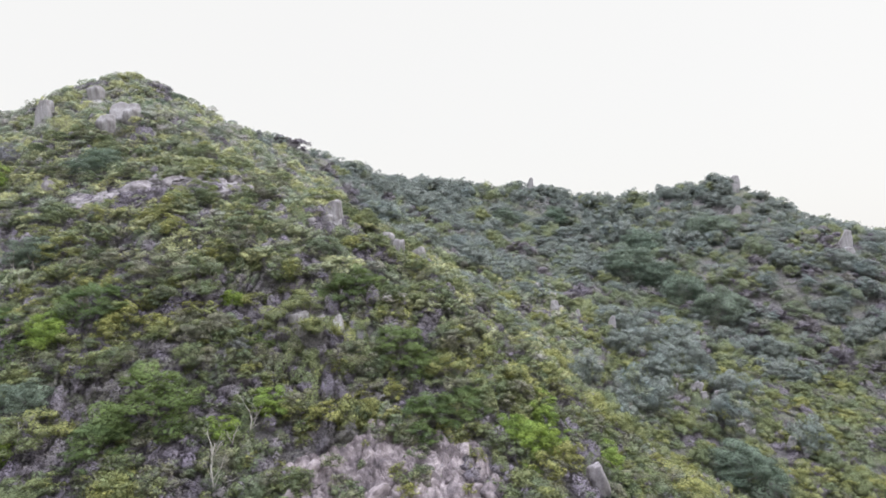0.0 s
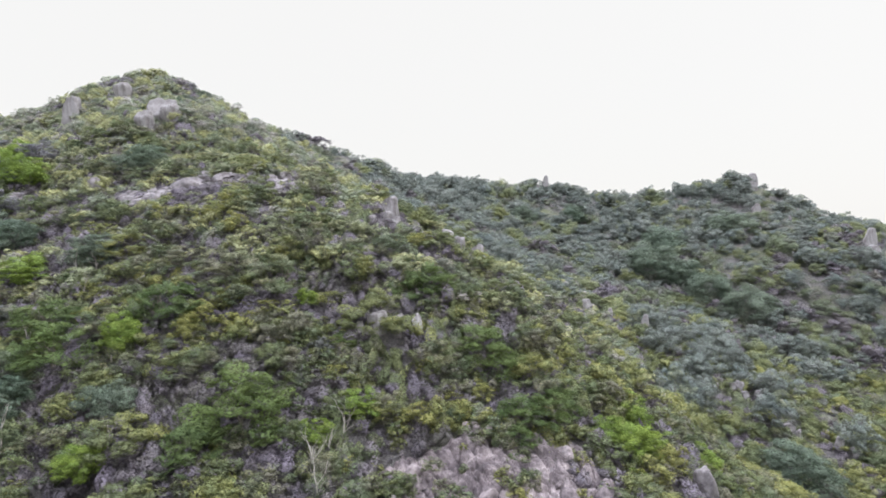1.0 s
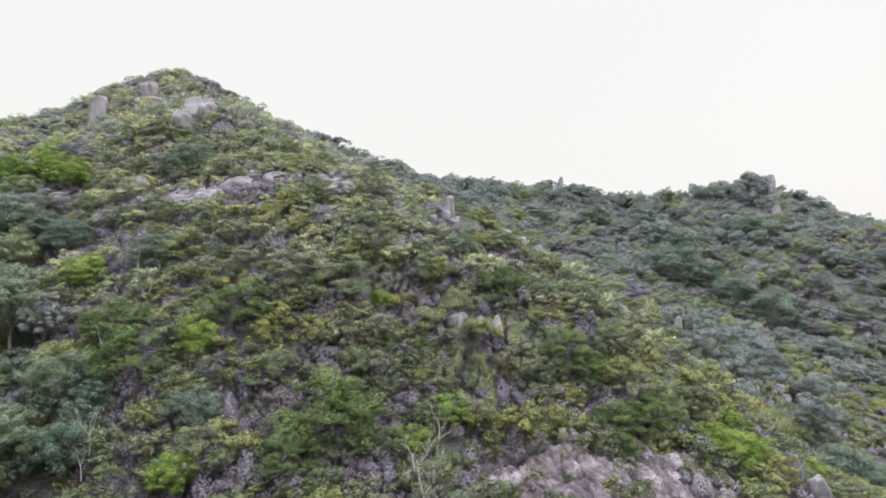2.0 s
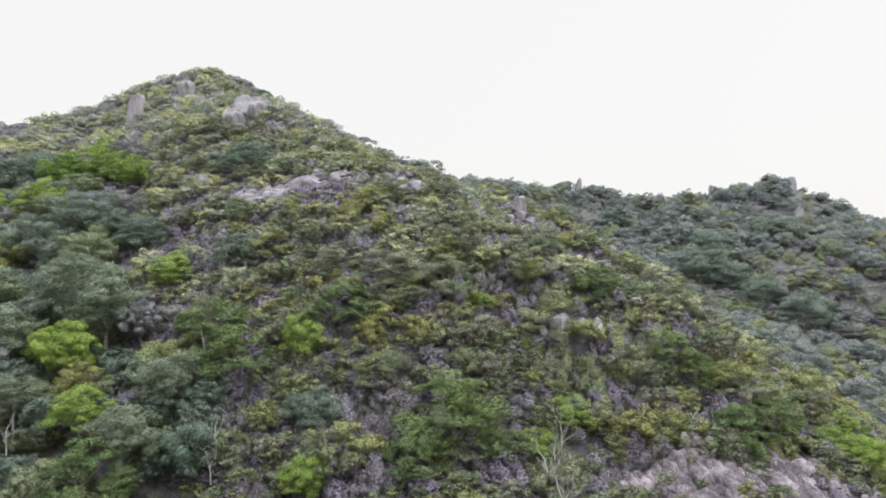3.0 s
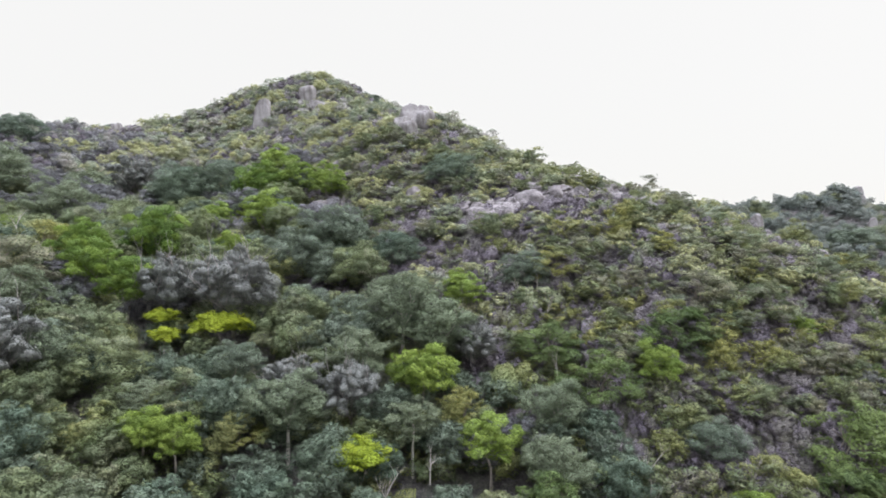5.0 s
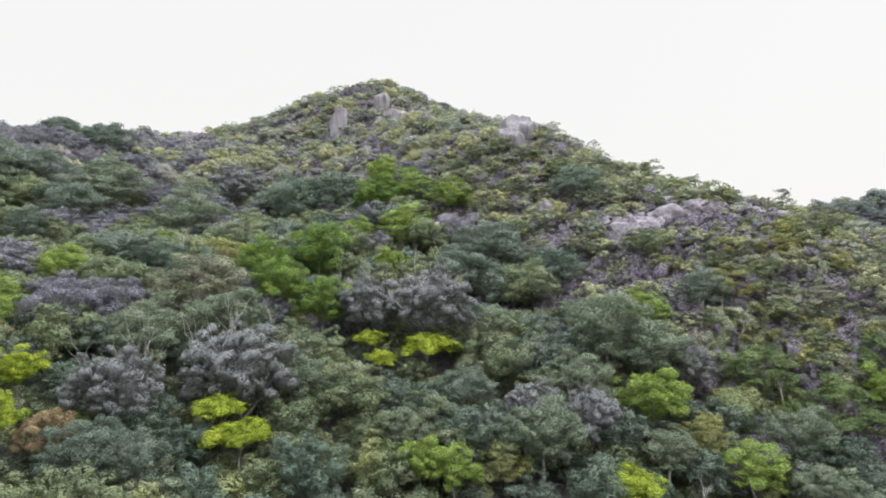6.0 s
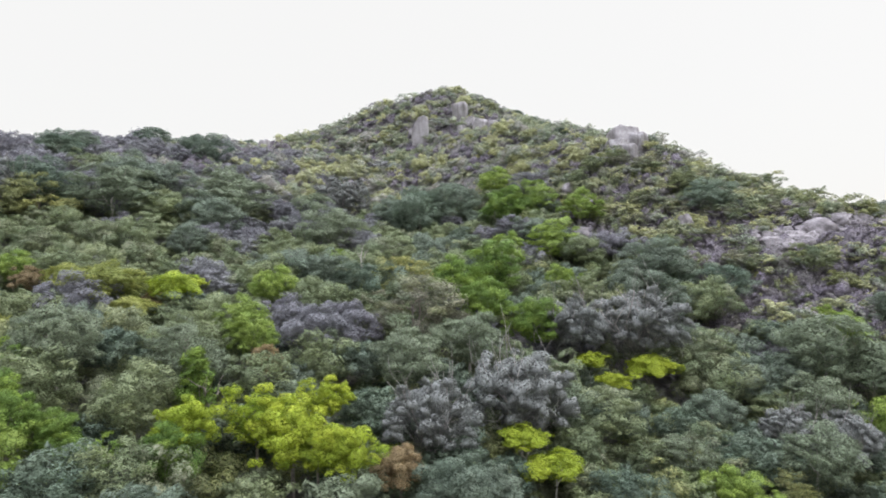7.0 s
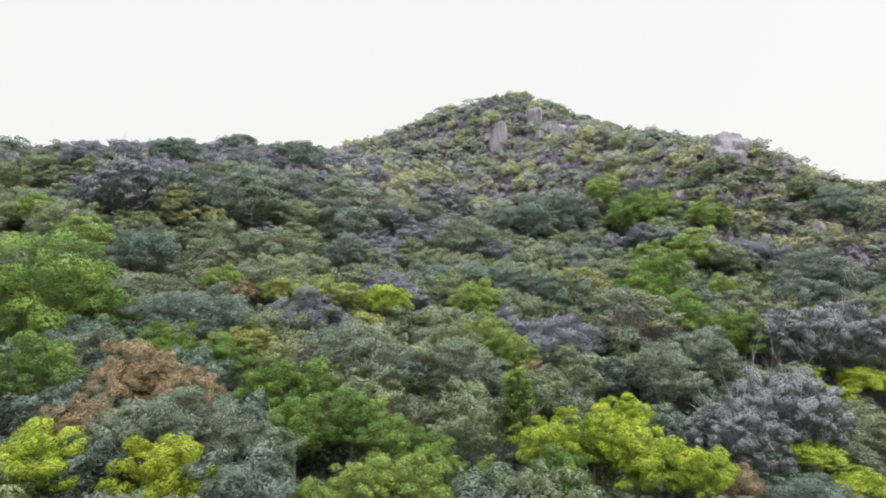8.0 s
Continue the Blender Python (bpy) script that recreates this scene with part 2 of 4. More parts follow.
# ---- the hills: a sloping base with knolls and hollows (x, y, radius, rise) ----
LOWER_KNOLLS = [
    (-60, -25, 44, 0.4), (0, -25, 48, -4.2), (-65, 3, 24, 6.1), (-30, 5, 29, 0.6), (0, 5, 28, 1.9), (-95, 10, 31, 4.8),
    (-73, 21, 15, 1.8), (-61, 21, 13, -3.3), (35, 25, 30, -1.2), (-50, 26, 16, 2.3), (-16, 26, 16, -6.2), (2, 28, 18, 17.2),
    (-5, 29, 5, -2.3), (-68, 32, 13, -0.6), (-38, 33, 15, -7.6), (-7, 34, 13, -5.5), (-120, 35, 36, -0.5), (-26, 36, 14, 9.4),
    (-81, 37, 18, -6.5), (15, 40, 19, -8.4), (-54, 43, 18, 12), (-4, 47, 16, 17.2), (-33, 49, 15, -3.9), (-20, 50, 15, 2.6),
]
MIDDLE_KNOLLS = [
    (23, 50, 21, 1.4), (60, 50, 36, -3.2), (-67, 54, 16, -6.1), (-98, 55, 24, 6.8), (-80, 55, 18, 6.1), (23, 57, 8, 0.2),
    (8, 58, 18, -8), (-54, 62, 17, -8.1), (-42, 62, 15, 6.1), (-27, 64, 16, 2.3), (-32, 68, 7, 1.8), (-128, 70, 36, 3.9),
    (34, 73, 27, 7.3), (-93, 78, 31, 1.4), (90, 80, 43, -2.8), (70, 85, 34, -5.6), (-23, 88, 25, 7.8), (20, 95, 25, 1.2),
    (-47, 96, 28, 18.6), (40, 100, 31, -6.6), (-55, 102, 9, 6.8), (-70, 106, 26, -6.1), (-70, 106, 9, 4), (-110, 110, 38, 7.9),
]
UPPER_KNOLLS = [
    (-20, 110, 23, -11.7), (3, 112, 30, 5.7), (75, 120, 38, 5.8), (115, 120, 44, 6.6), (-85, 125, 27, 7), (-33, 127, 28, 7.4),
    (-58, 130, 27, 6.4), (47, 133, 32, -4.7), (24, 149, 28, -3.3), (-75, 150, 35, -5.3), (-18, 155, 33, 7.5), (75, 160, 37, 8.2),
    (125, 160, 46, 5), (0, 165, 25, -3), (20, 170, 25, -0.4), (83, 175, 9, 4.5), (47, 182, 36, 5.7), (95, 184, 35, 3.8),
    (-18, 189, 34, 11.1), (-60, 190, 49, -0.4), (15, 200, 35, 5), (90, 215, 53, 0.2), (40, 225, 47, -2), (-10, 235, 49, -2.2),
]
CREST_KNOLLS = [
    (-44, 82, 11, 3.3), (-36, 66, 8, 1.8), (-29, 58, 8, 0), (-22, 54, 7, 1), (-14, 48, 8, -1.3), (-6, 46, 8, -0),
    (-52, 91, 7, -0.6), (-47, 108, 12, 0.3), (-40, 126, 11, -0.3), (-29, 134, 10, 4), (-21, 146, 10, 0.2), (-16, 160, 11, -0.3),
    (-5, 164, 12, -0.8), (-66, 95, 10, -2.7), (-84, 96, 12, 1.2), (-97, 80, 12, 1.3), (-101, 64, 12, -1.8), (10, 182, 14, 1.8),
    (30, 186, 10, 4.3), (60, 178, 14, 3.6), (84, 172, 10, 2.9), (96, 152, 14, -1.6), (66, 122, 15, 4.4), (48, 104, 15, -0.6),
]
BASE = (16.1, -0.1120, 0.1360)


def smooth(v, lo, hi):
    v = np.clip((v - lo) / (hi - lo), 0, 1)
    return v * v * (3 - 2 * v)


def wavy(x, y, size, seed):
    """Rolling variation between about -1 and 1."""
    rng = np.random.RandomState(seed)
    out = 0 * x
    for k in range(7):
        a, ph = rng.uniform(0, 6.283, 2)
        f = 6.283 / size * rng.uniform(0.6, 1.7)
        out = out + np.sin((x * math.cos(a) + y * math.sin(a)) * f + ph)
    return out / 3.2


def height(x, y):
    x, y = np.asarray(x, float), np.asarray(y, float)
    z = BASE[0] + BASE[1] * x + BASE[2] * y
    for cx, cy, r, rise in LOWER_KNOLLS + MIDDLE_KNOLLS + UPPER_KNOLLS + CREST_KNOLLS:
        z = z + rise * np.exp(-((x - cx) ** 2 + (y - cy) ** 2) / (2 * r * r))
    far = np.hypot(x, y - 95)
    z = z * (1 - smooth(far, 190, 900)) + 12 * smooth(far, 260, 900) * wavy(x, y, 900, 5)
    return z + 0.22 * wavy(x, y, 8.0, 11) + 0.06 * wavy(x, y, 4.5, 12)


def up_at(x, y):
    return float(height(x, y))


def woodland(x, y):
    """1 in the wooded hollow beside the spur, 0 on the open scrub."""
    s = lambda v: 1 / (1 + np.exp(-v))
    return np.maximum(s((-36 - x - 0.25 * (y - 30)) / 4), s((-24 - x - 0.85 * (y - 28)) / 2.5) * s((46 - y) / 3)) * s((62 - y + 0.25 * (x + 70)) / 5)


def mesh_from(name, verts, faces, mat, attrs=None, flat=False, rounded=None):
    """One mesh from arrays of places and of triangles or quads."""
    me = bpy.data.meshes.new(name)
    verts, faces = np.asarray(verts, np.float32), np.asarray(faces, np.int32)
    nv, (nf, k) = len(verts), faces.shape
    me.vertices.add(nv)
    me.vertices.foreach_set("co", verts.ravel())
    me.loops.add(nf * k)
    me.loops.foreach_set("vertex_index", faces.ravel())
    me.polygons.add(nf)
    me.polygons.foreach_set("loop_start", np.arange(nf, dtype=np.int32) * k)
    me.polygons.foreach_set("use_smooth", np.full(nf, not flat))
    for key, values in (attrs or {}).items():
        me.attributes.new(key, "FLOAT", "POINT").data.foreach_set("value", np.asarray(values, np.float32))
    if rounded is not None:
        me.attributes.new("custom_normal", "FLOAT_VECTOR", "POINT").data.foreach_set("vector", np.asarray(rounded, np.float32).ravel())
    me.materials.append(mat)
    me.update(calc_edges=True)
    return me


def axis(lo, hi, step, end):
    core = np.arange(lo, hi + 0.1, step)
    out, d = [], step
    while (out[-1] if out else 0) < end:
        d *= 1.25
        out.append((out[-1] if out else 0) + d)
    out = np.array(out)
    return np.r_[(lo - out)[::-1], core, hi + out]


gx, gy = axis(-125, 125, 1.3, 2600), axis(-10, 215, 1.3, 2600)
GX, GY = np.meshgrid(gx, gy)
idx = np.arange(GX.size).reshape(GX.shape)
quads = np.stack([idx[:-1, :-1], idx[:-1, 1:], idx[1:, 1:], idx[1:, :-1]], -1).reshape(-1, 4)
ground = new("ground", mesh_from("ground", np.stack([GX, GY, height(GX, GY)], -1).reshape(-1, 3), quads, SOIL, flat=False))
tagged(ground, "scrubby hillside soil with dry grass and leaf litter", "ground", kind="structure")

# ---- plants ----
def unit(v):
    return v / np.maximum(np.linalg.norm(v, axis=-1, keepdims=True), 1e-9)


def joined(parts):
    """Several (places, triangles, clump values, roundness) as one."""
    n, fs = 0, []
    for q in parts:
        fs.append(q[1] + n)
        n += len(q[0])
    return np.concatenate([q[0] for q in parts]), np.concatenate(fs), np.concatenate([q[2] for q in parts]), np.concatenate([q[3] for q in parts])


def leaf_blades(rng, at, facing, size, broad=0.45):
    """Leaf blades at the given places, turned every way about the direction they face."""
    n = len(at)
    side = unit(np.cross(facing, rng.normal(size=(n, 3))))
    long = np.cross(facing, side)
    s = (size * rng.uniform(0.6, 1.4, n))[:, None]
    root, tip = at - long * s * 0.7, at + long * s * 0.8
    return np.stack([root + side * s * broad, tip, root - side * s * broad], 1).reshape(-1, 3), np.arange(n * 3).reshape(-1, 3)


def puffs(rng, c, rad, squash, share, seg=6, rings=2, foot=-0.45, dent=0.16, tip=0.0):
    """Close-leaved tufts of foliage: small uneven domes at the places c."""
    n = len(c)
    el = np.repeat(np.linspace(foot, 1.05, rings), seg)
    az = np.tile(np.arange(seg) * 6.2832 / seg, rings) + np.repeat(np.arange(rings) * 3.1416 / seg, seg)
    spin = rng.uniform(0, 6.283, n)[:, None]
    d = np.stack([np.cos(el) * np.cos(az + spin), np.cos(el) * np.sin(az + spin), np.sin(el) + 0 * spin], -1)
    d = np.concatenate([d, np.tile(np.array((0, 0, 1.0)), (n, 1, 1))], 1)
    v = d * (1 + dent * rng.normal(size=d.shape[:2]))[..., None] * squash * np.asarray(rad)[:, None, None]
    if tip:
        lean = rng.normal(size=(n, 1, 2)) * tip
        v[..., 2] -= (v[..., :2] * lean).sum(-1)
    f = []
    for i in range(rings - 1):
        for j in range(seg):
            p, q = i * seg + j, i * seg + (j + 1) % seg
            f += [(p, q, p + seg), (q, q + seg, p + seg)]
    top = rings * seg
    f += [(top - seg + j, top - seg + (j + 1) % seg, top) for j in range(seg)]
    per = top + 1
    tris = (np.array(f)[None] + (np.arange(n) * per)[:, None, None]).reshape(-1, 3)
    normal = unit(d / np.asarray(squash) + rng.normal(size=d.shape) * 0.12)
    return (v + c[:, None]).reshape(-1, 3), tris, np.repeat(share, per), normal.reshape(-1, 3)


def crown(seed, habit, r, h, low, clumps, blades, size, flat=0.62, soft_round=0.0, seg=6, rings=2, loose=0.0):
    """A crown of half-width r from height low to h: close-leaved tufts at uneven depth round a dim middle, with loose leaves at their rims."""
    rng = np.random.RandomState(seed)
    k = np.arange(clumps)
    sin_el = np.clip(1 - 1.38 * (k + 0.5) / clumps + rng.normal(size=clumps) * 0.06, -0.45, 0.99)
    cos_el = np.sqrt(1 - sin_el ** 2)
    a = k * 2.39996 + rng.normal(size=clumps) * 0.25
    sway = 1 + 0.16 * np.sin(2 * a + rng.rand() * 6) + 0.12 * np.sin(3 * a + rng.rand() * 6)
    out = rng.uniform(0.70 - 0.2 * loose, 1.06 + 0.16 * loose, clumps) * sway
    if habit == "cone":
        cos_el, out = (0.30 + 0.75 * (0.5 - 0.5 * sin_el)) * np.where(sin_el > 0.9, 0.3, 1), rng.uniform(0.85, 1.0, clumps)
    mid, half = low + (h - low) * 0.40, (h - low) * 0.60
    up_ = sin_el * (0.25 + 0.75 * out)
    if habit == "layered":
        up_ = np.round(up_ * 2.7) / 2.7 * 0.8 + up_ * 0.2
        flat *= 0.7
    c = np.stack([r * 0.82 * cos_el * out * np.cos(a), r * 0.82 * cos_el * out * np.sin(a), mid + half * 0.84 * up_], -1)
    rad = r * rng.uniform(0.19 - 0.03 * loose, 0.36, clumps) * (30 / clumps) ** 0.42
    share = rng.rand(clumps)
    squash = np.array([1, 1, flat * 0.85])
    pieces = [puffs(rng, c, rad, squash, share, seg, rings, tip=0.25)]
    wide = 0.32 if habit == "cone" else 0.62 - 0.2 * loose
    pieces.append(puffs(rng, np.array([(0, 0, mid)]), [1.0], np.array([r * wide, r * wide, half * 0.66]), [0.2], seg, rings + (seg > 6), -0.9, 0.12))
    n = clumps * blades
    own = np.repeat(k, blades)
    d = unit(rng.normal(size=(n, 3)))
    d[:, 2] = np.where(rng.rand(n) < 0.8, np.abs(d[:, 2]), d[:, 2])
    at = c[own] + d * squash * (rad[own] * rng.uniform(0.92, 1.16, n))[:, None]
    lv, lf = leaf_blades(rng, at, unit(d * 0.8 + (0, 0, 0.2) + rng.normal(size=(n, 3)) * 0.6), size * 2.0)
    pieces.append((lv, lf, np.repeat(share[own], 3), np.repeat(unit(d + (0, 0, 0.12) + unit(c[own] - (0, 0, mid)) * soft_round + rng.normal(size=(n, 3)) * 0.15), 3, 0)))
    return joined(pieces)


def sprays(seed, r, h, pads, blades, size, seg=6, rings=2, flat=0.34):
    """A spreading shrub: many small flat tufts of leaves, tilted and staggered, dense in the middle and loose at the rim."""
    rng = np.random.RandomState(seed)
    a, d = rng.uniform(0, 6.283, pads), np.sqrt(rng.rand(pads))
    c = np.stack([r * d * np.cos(a) * rng.uniform(0.8, 1.25), r * d * np.sin(a), h * (0.12 + 0.85 * rng.rand(pads) ** 0.6) * (1 - 0.6 * d ** 2)], -1)
    rad = r * rng.uniform(0.18, 0.42, pads) * (22 / pads) ** 0.3
    share = rng.rand(pads)
    squash = np.array([1, 1, flat])
    pieces = [puffs(rng, c, rad, squash, share, seg, rings, tip=0.3, dent=0.22)]
    n = pads * blades
    own = np.repeat(np.arange(pads), blades)
    q = unit(rng.normal(size=(n, 3)) * (1, 1, 0.6))
    q[:, 2] = np.where(rng.rand(n) < 0.75, np.abs(q[:, 2]), q[:, 2])
    at = c[own] + q * squash * (rad[own] * rng.uniform(0.9, 1.35, n))[:, None]
    lv, lf = leaf_blades(rng, at, unit(q * 0.4 + np.array((0, 0, 0.6)) + rng.normal(size=(n, 3)) * 0.5), size * 2.0)
    pieces.append((lv, lf, np.repeat(share[own], 3), np.repeat(unit(q + (0, 0, 0.6) + rng.normal(size=(n, 3)) * 0.2), 3, 0)))
    return joined(pieces)


def upward(rng, count):
    return np.repeat(unit(rng.normal(size=(count, 3)) * 0.5 + (0, -0.15, 0.7)), 3, 0)


def tuft(seed, r, h, count, width, leaf=0):
    """Withered stems and blades standing and lying in a loose tuft, with small leaves if any."""
    rng = np.random.RandomState(seed)
    a, d = rng.uniform(0, 6.283, count), np.sqrt(rng.rand(count)) * r
    root = np.stack([d * np.cos(a), d * np.sin(a), np.full(count, -0.08)], -1)
    way = unit(rng.normal(size=(count, 3)) * (1, 1, 0.5) + (0, 0, 0.75))
    tip = root + way * (h * rng.uniform(0.5, 1.5, count))[:, None]
    side = unit(np.cross(way, rng.normal(size=(count, 3)))) * (width * rng.uniform(0.6, 1.6, count))[:, None]
    out = [(np.stack([root - side, root + side, tip], 1).reshape(-1, 3), np.arange(count * 3).reshape(-1, 3), np.repeat(rng.rand(count), 3), upward(rng, count))]
    if leaf:
        p = np.stack([rng.normal(size=leaf) * r * 0.6, rng.normal(size=leaf) * r * 0.6, rng.uniform(0.0, h, leaf)], -1)
        q = p[:, None] + rng.normal(size=(leaf, 3, 3)) * 0.058
        out.append((q.reshape(-1, 3), np.arange(leaf * 3).reshape(-1, 3), np.repeat(rng.rand(leaf), 3), upward(rng, leaf)))
    return joined(out)


def tube(path, radii, sides=5):
    """A tapered limb along a path."""
    path, n = np.asarray(path, float), len(path)
    t = unit(np.gradient(path, axis=0))
    a = unit(np.cross(t, (0.31, 0.17, 0.93)))
    b = np.cross(t, a)
    ang = np.arange(sides) * 6.2832 / sides
    v = (path[:, None] + (a[:, None] * np.cos(ang)[None, :, None] + b[:, None] * np.sin(ang)[None, :, None]) * np.asarray(radii)[:, None, None]).reshape(-1, 3)
    f = []
    for i in range(n - 1):
        for j in range(sides):
            p, q, r_, s_ = i * sides + j, i * sides + (j + 1) % sides, (i + 1) * sides + (j + 1) % sides, (i + 1) * sides + j
            f += [(p, q, r_), (p, r_, s_)]
    round_ = (a[:, None] * np.cos(ang)[None, :, None] + b[:, None] * np.sin(ang)[None, :, None]).reshape(-1, 3)
    return v, np.array(f), np.zeros(len(v)), round_


def limbs(rng, base, way, length, radius, depth, out, kids=3, up=0.25):
    n = 4
    pts, d = [np.array(base, float)], unit(np.array(way, float))
    for _ in range(n):
        d = unit(d + rng.normal(size=3) * 0.16 + (0, 0, up * 0.25))
        pts.append(pts[-1] + d * length / n)
    out.append(tube(pts, np.linspace(radius, radius * 0.45, n + 1), 5 if depth > 1 else 3))
    if depth > 0:
        for k in range(kids):
            at = pts[2 + k % 3]
            turn = unit(d + unit(rng.normal(size=3)) * 0.95 + (0, 0, up))
            limbs(rng, at, turn, length * rng.uniform(0.55, 0.8), radius * 0.5, depth - 1, out, kids, up)


def twigs(rng, count, r, h, low, length, width):
    """Fine upright twigs fanning out under a domed outline."""
    a, el = rng.uniform(0, 6.283, count), np.arcsin(rng.uniform(0.0, 1.0, count))
    k = rng.uniform(0.45, 0.98, count)
    tip = np.stack([r * np.cos(el) * np.cos(a) * k, r * np.cos(el) * np.sin(a) * k, low + (h - low) * np.sin(el) * k], -1)
    d = unit(tip - (0, 0, low * 0.2) + rng.normal(size=(count, 3)) * 0.35 * r)
    ln = (length * rng.uniform(0.5, 1.3, count))[:, None]
    side = unit(np.cross(d, rng.normal(size=(count, 3)))) * width
    root = tip - d * ln
    v = np.stack([root - side, root + side, tip], 1).reshape(-1, 3)
    return v, np.arange(count * 3).reshape(-1, 3), np.repeat(rng.rand(count), 3), np.repeat(unit(tip - (0, 0, low) + rng.normal(size=(count, 3)) * 0.3 * r), 3, 0)


def part(name, arrays, mat, parent, label=""):
    v, f, c, rounded = arrays
    ob = new(name, mesh_from(name, v, f, mat, {"clump": c, "tint": np.zeros(len(v))}, rounded=rounded))
    ob.parent = parent
    if label:
        tagged(ob, label)
    return ob


def tree(name, seed, habit, leaf, r, h, clumps, blades, size, label, category="tree", group="", wood=None, low=0.12, flat=0.62, loose=0.0):
    """A tree or tall shrub: a branching trunk and a leafy crown. It stands at the origin until it is moved."""
    ob = new(name)
    rng = np.random.RandomState(seed + 7)
    out = []
    stems = 3 if habit in ("shrub", "spread") else 1
    for _ in range(stems):
        limbs(rng, (0, 0, -0.05), (rng.normal() * 0.12, rng.normal() * 0.12, 1), h * 0.42, 0.028 * h, 2, out)
        out.append(tube([(0.1, 0.05, -3.2), (0.04, 0, -1.6), (0, 0, 0.05)], [0.045 * h, 0.036 * h, 0.028 * h], 6))
    part("trunk", joined(out), wood or BARK, ob)
    leafage = sprays(seed, r, h, clumps, blades, size, 7, 3) if habit == "spread" else crown(seed, "dome" if habit == "shrub" else habit, r, h, h * low, clumps, blades, size, flat, 0.3, 7, 3, loose)
    part("crown", leafage, leaf, ob)
    ob["top"] = h
    return tagged(ob, label, category, group)


def twiggy_tree(name, seed, r, h, count, label, group="", wood=None):
    """A leafless tree: a fan of pale branches that split into a dome of fine twigs."""
    ob = new(name)
    rng = np.random.RandomState(seed)
    part("trunk", tube([(0.1, 0.05, -3.2), (0.04, 0, -1.6), (0, 0, 0.05)], [0.03 * h, 0.027 * h, 0.024 * h], 5), wood or PALE_BARK, ob)
    for _ in range(5):
        out = []
        limbs(rng, (0, 0, -0.05), (rng.normal() * 0.45, rng.normal() * 0.45, 1), h * 0.62, 0.017 * h, 2, out, 3, 0.45)
        part("branch", joined(out), wood or PALE_BARK, ob)
    part("twig_fan", twigs(rng, count, r, h, h * 0.15, 0.9, 0.007), wood or PALE_BARK, ob)
    part("twig_crown", crown(seed, "dome", r * 0.95, h * 0.95, h * 0.12, 84, 4, 0.06, 0.62, 0.7), TWIG_GREY, ob)
    ob["top"] = h
    return tagged(ob, label, "tree", group)


def lean_on(x, y, turn, scale, sink=0.0, tall=1.0):
    return Matrix.LocRotScale((x, y, up_at(x, y) - sink), Euler((0, 0, turn)), (scale, scale, scale * tall))


def put(ob, m):
    """A thing, or for a repeat a copy of it, at the pose m with its scale."""
    twin = copy_thing(ob, m) if ob.get("placed") else ob
    twin.matrix_basis = m
    ob["placed"] = True
    return twin


def cover(name, protos, places, scales, tints, mat, label, category, tall=None, sink=0.1, hug=0.0):
    """Plants that nobody could count, as one mesh; hug says how far they follow the slope."""
    rng = np.random.RandomState(len(places))
    vs, fs, cs, ts, ns, n = [], [], [], [], [], 0
    zs = height(places[:, 0], places[:, 1]) - sink
    gx = hug * (height(places[:, 0] + 0.6, places[:, 1]) - height(places[:, 0] - 0.6, places[:, 1])) / 1.2
    gy = hug * (height(places[:, 0], places[:, 1] + 0.6) - height(places[:, 0], places[:, 1] - 0.6)) / 1.2
    for i, (x, y) in enumerate(places):
        v, f, c, rounded = protos[rng.randint(len(protos))]
        a = rng.uniform(0, 6.283)
        ca, sa, k = math.cos(a), math.sin(a), scales[i]
        w = np.empty_like(v)
        w[:, 0], w[:, 1] = (v[:, 0] * ca - v[:, 1] * sa) * k + x, (v[:, 0] * sa + v[:, 1] * ca) * k + y
        w[:, 2] = v[:, 2] * k * (tall[i] if tall is not None else 1.0) + zs[i] + gx[i] * (w[:, 0] - x) + gy[i] * (w[:, 1] - y)
        spun = rounded.copy()
        spun[:, 0], spun[:, 1] = rounded[:, 0] * ca - rounded[:, 1] * sa, rounded[:, 0] * sa + rounded[:, 1] * ca
        vs.append(w), fs.append(f + n), cs.append(c), ts.append(np.full(len(v), tints[i])), ns.append(spun)
        n += len(v)
    ob = new(name, mesh_from(name, np.concatenate(vs), np.concatenate(fs), mat, {"clump": np.concatenate(cs), "tint": np.concatenate(ts)}, rounded=np.concatenate(ns)))
    return tagged(ob, label, category, kind="stuff")


def scattered(seed, x0, x1, y0, y1, gap):
    """Places on a jittered grid."""
    rng = np.random.RandomState(seed)
    xs, ys = np.meshgrid(np.arange(x0, x1, gap), np.arange(y0, y1, gap))
    p = np.stack([xs.ravel(), ys.ravel()], -1)
    return p + rng.uniform(-0.5, 0.5, p.shape) * gap, rng

# ---- where the single rocks and trees stand: x, y and half-width of a tree; x, y (and middle height), width and height of a rock ----
YELLOW_AT = [
    (-73.6, 15.7, 1.15), (-71.1, 16.2, 1.06), (-58.7, 22, 1.49), (-60, 22.5, 1.23), (-61.8, 21.1, 1.1), (-57.8, 21.5, 0.95), (-58.3, 25, 0.95), (-57, 21.7, 1.11),
]
FLATYELLOW_AT = [
    (-68.2, 34.3, 1.79), (-51, 25.4, 1.08), (-49.9, 24.6, 1.17), (-58.7, 29.3, 0.52), (-55.6, 24.8, 0.47), (-46.5, 33.9, 0.9), (-45.7, 32.6, 0.88), (-35, 26.8, 1.35),
    (-43.4, 34.1, 1.42),
]
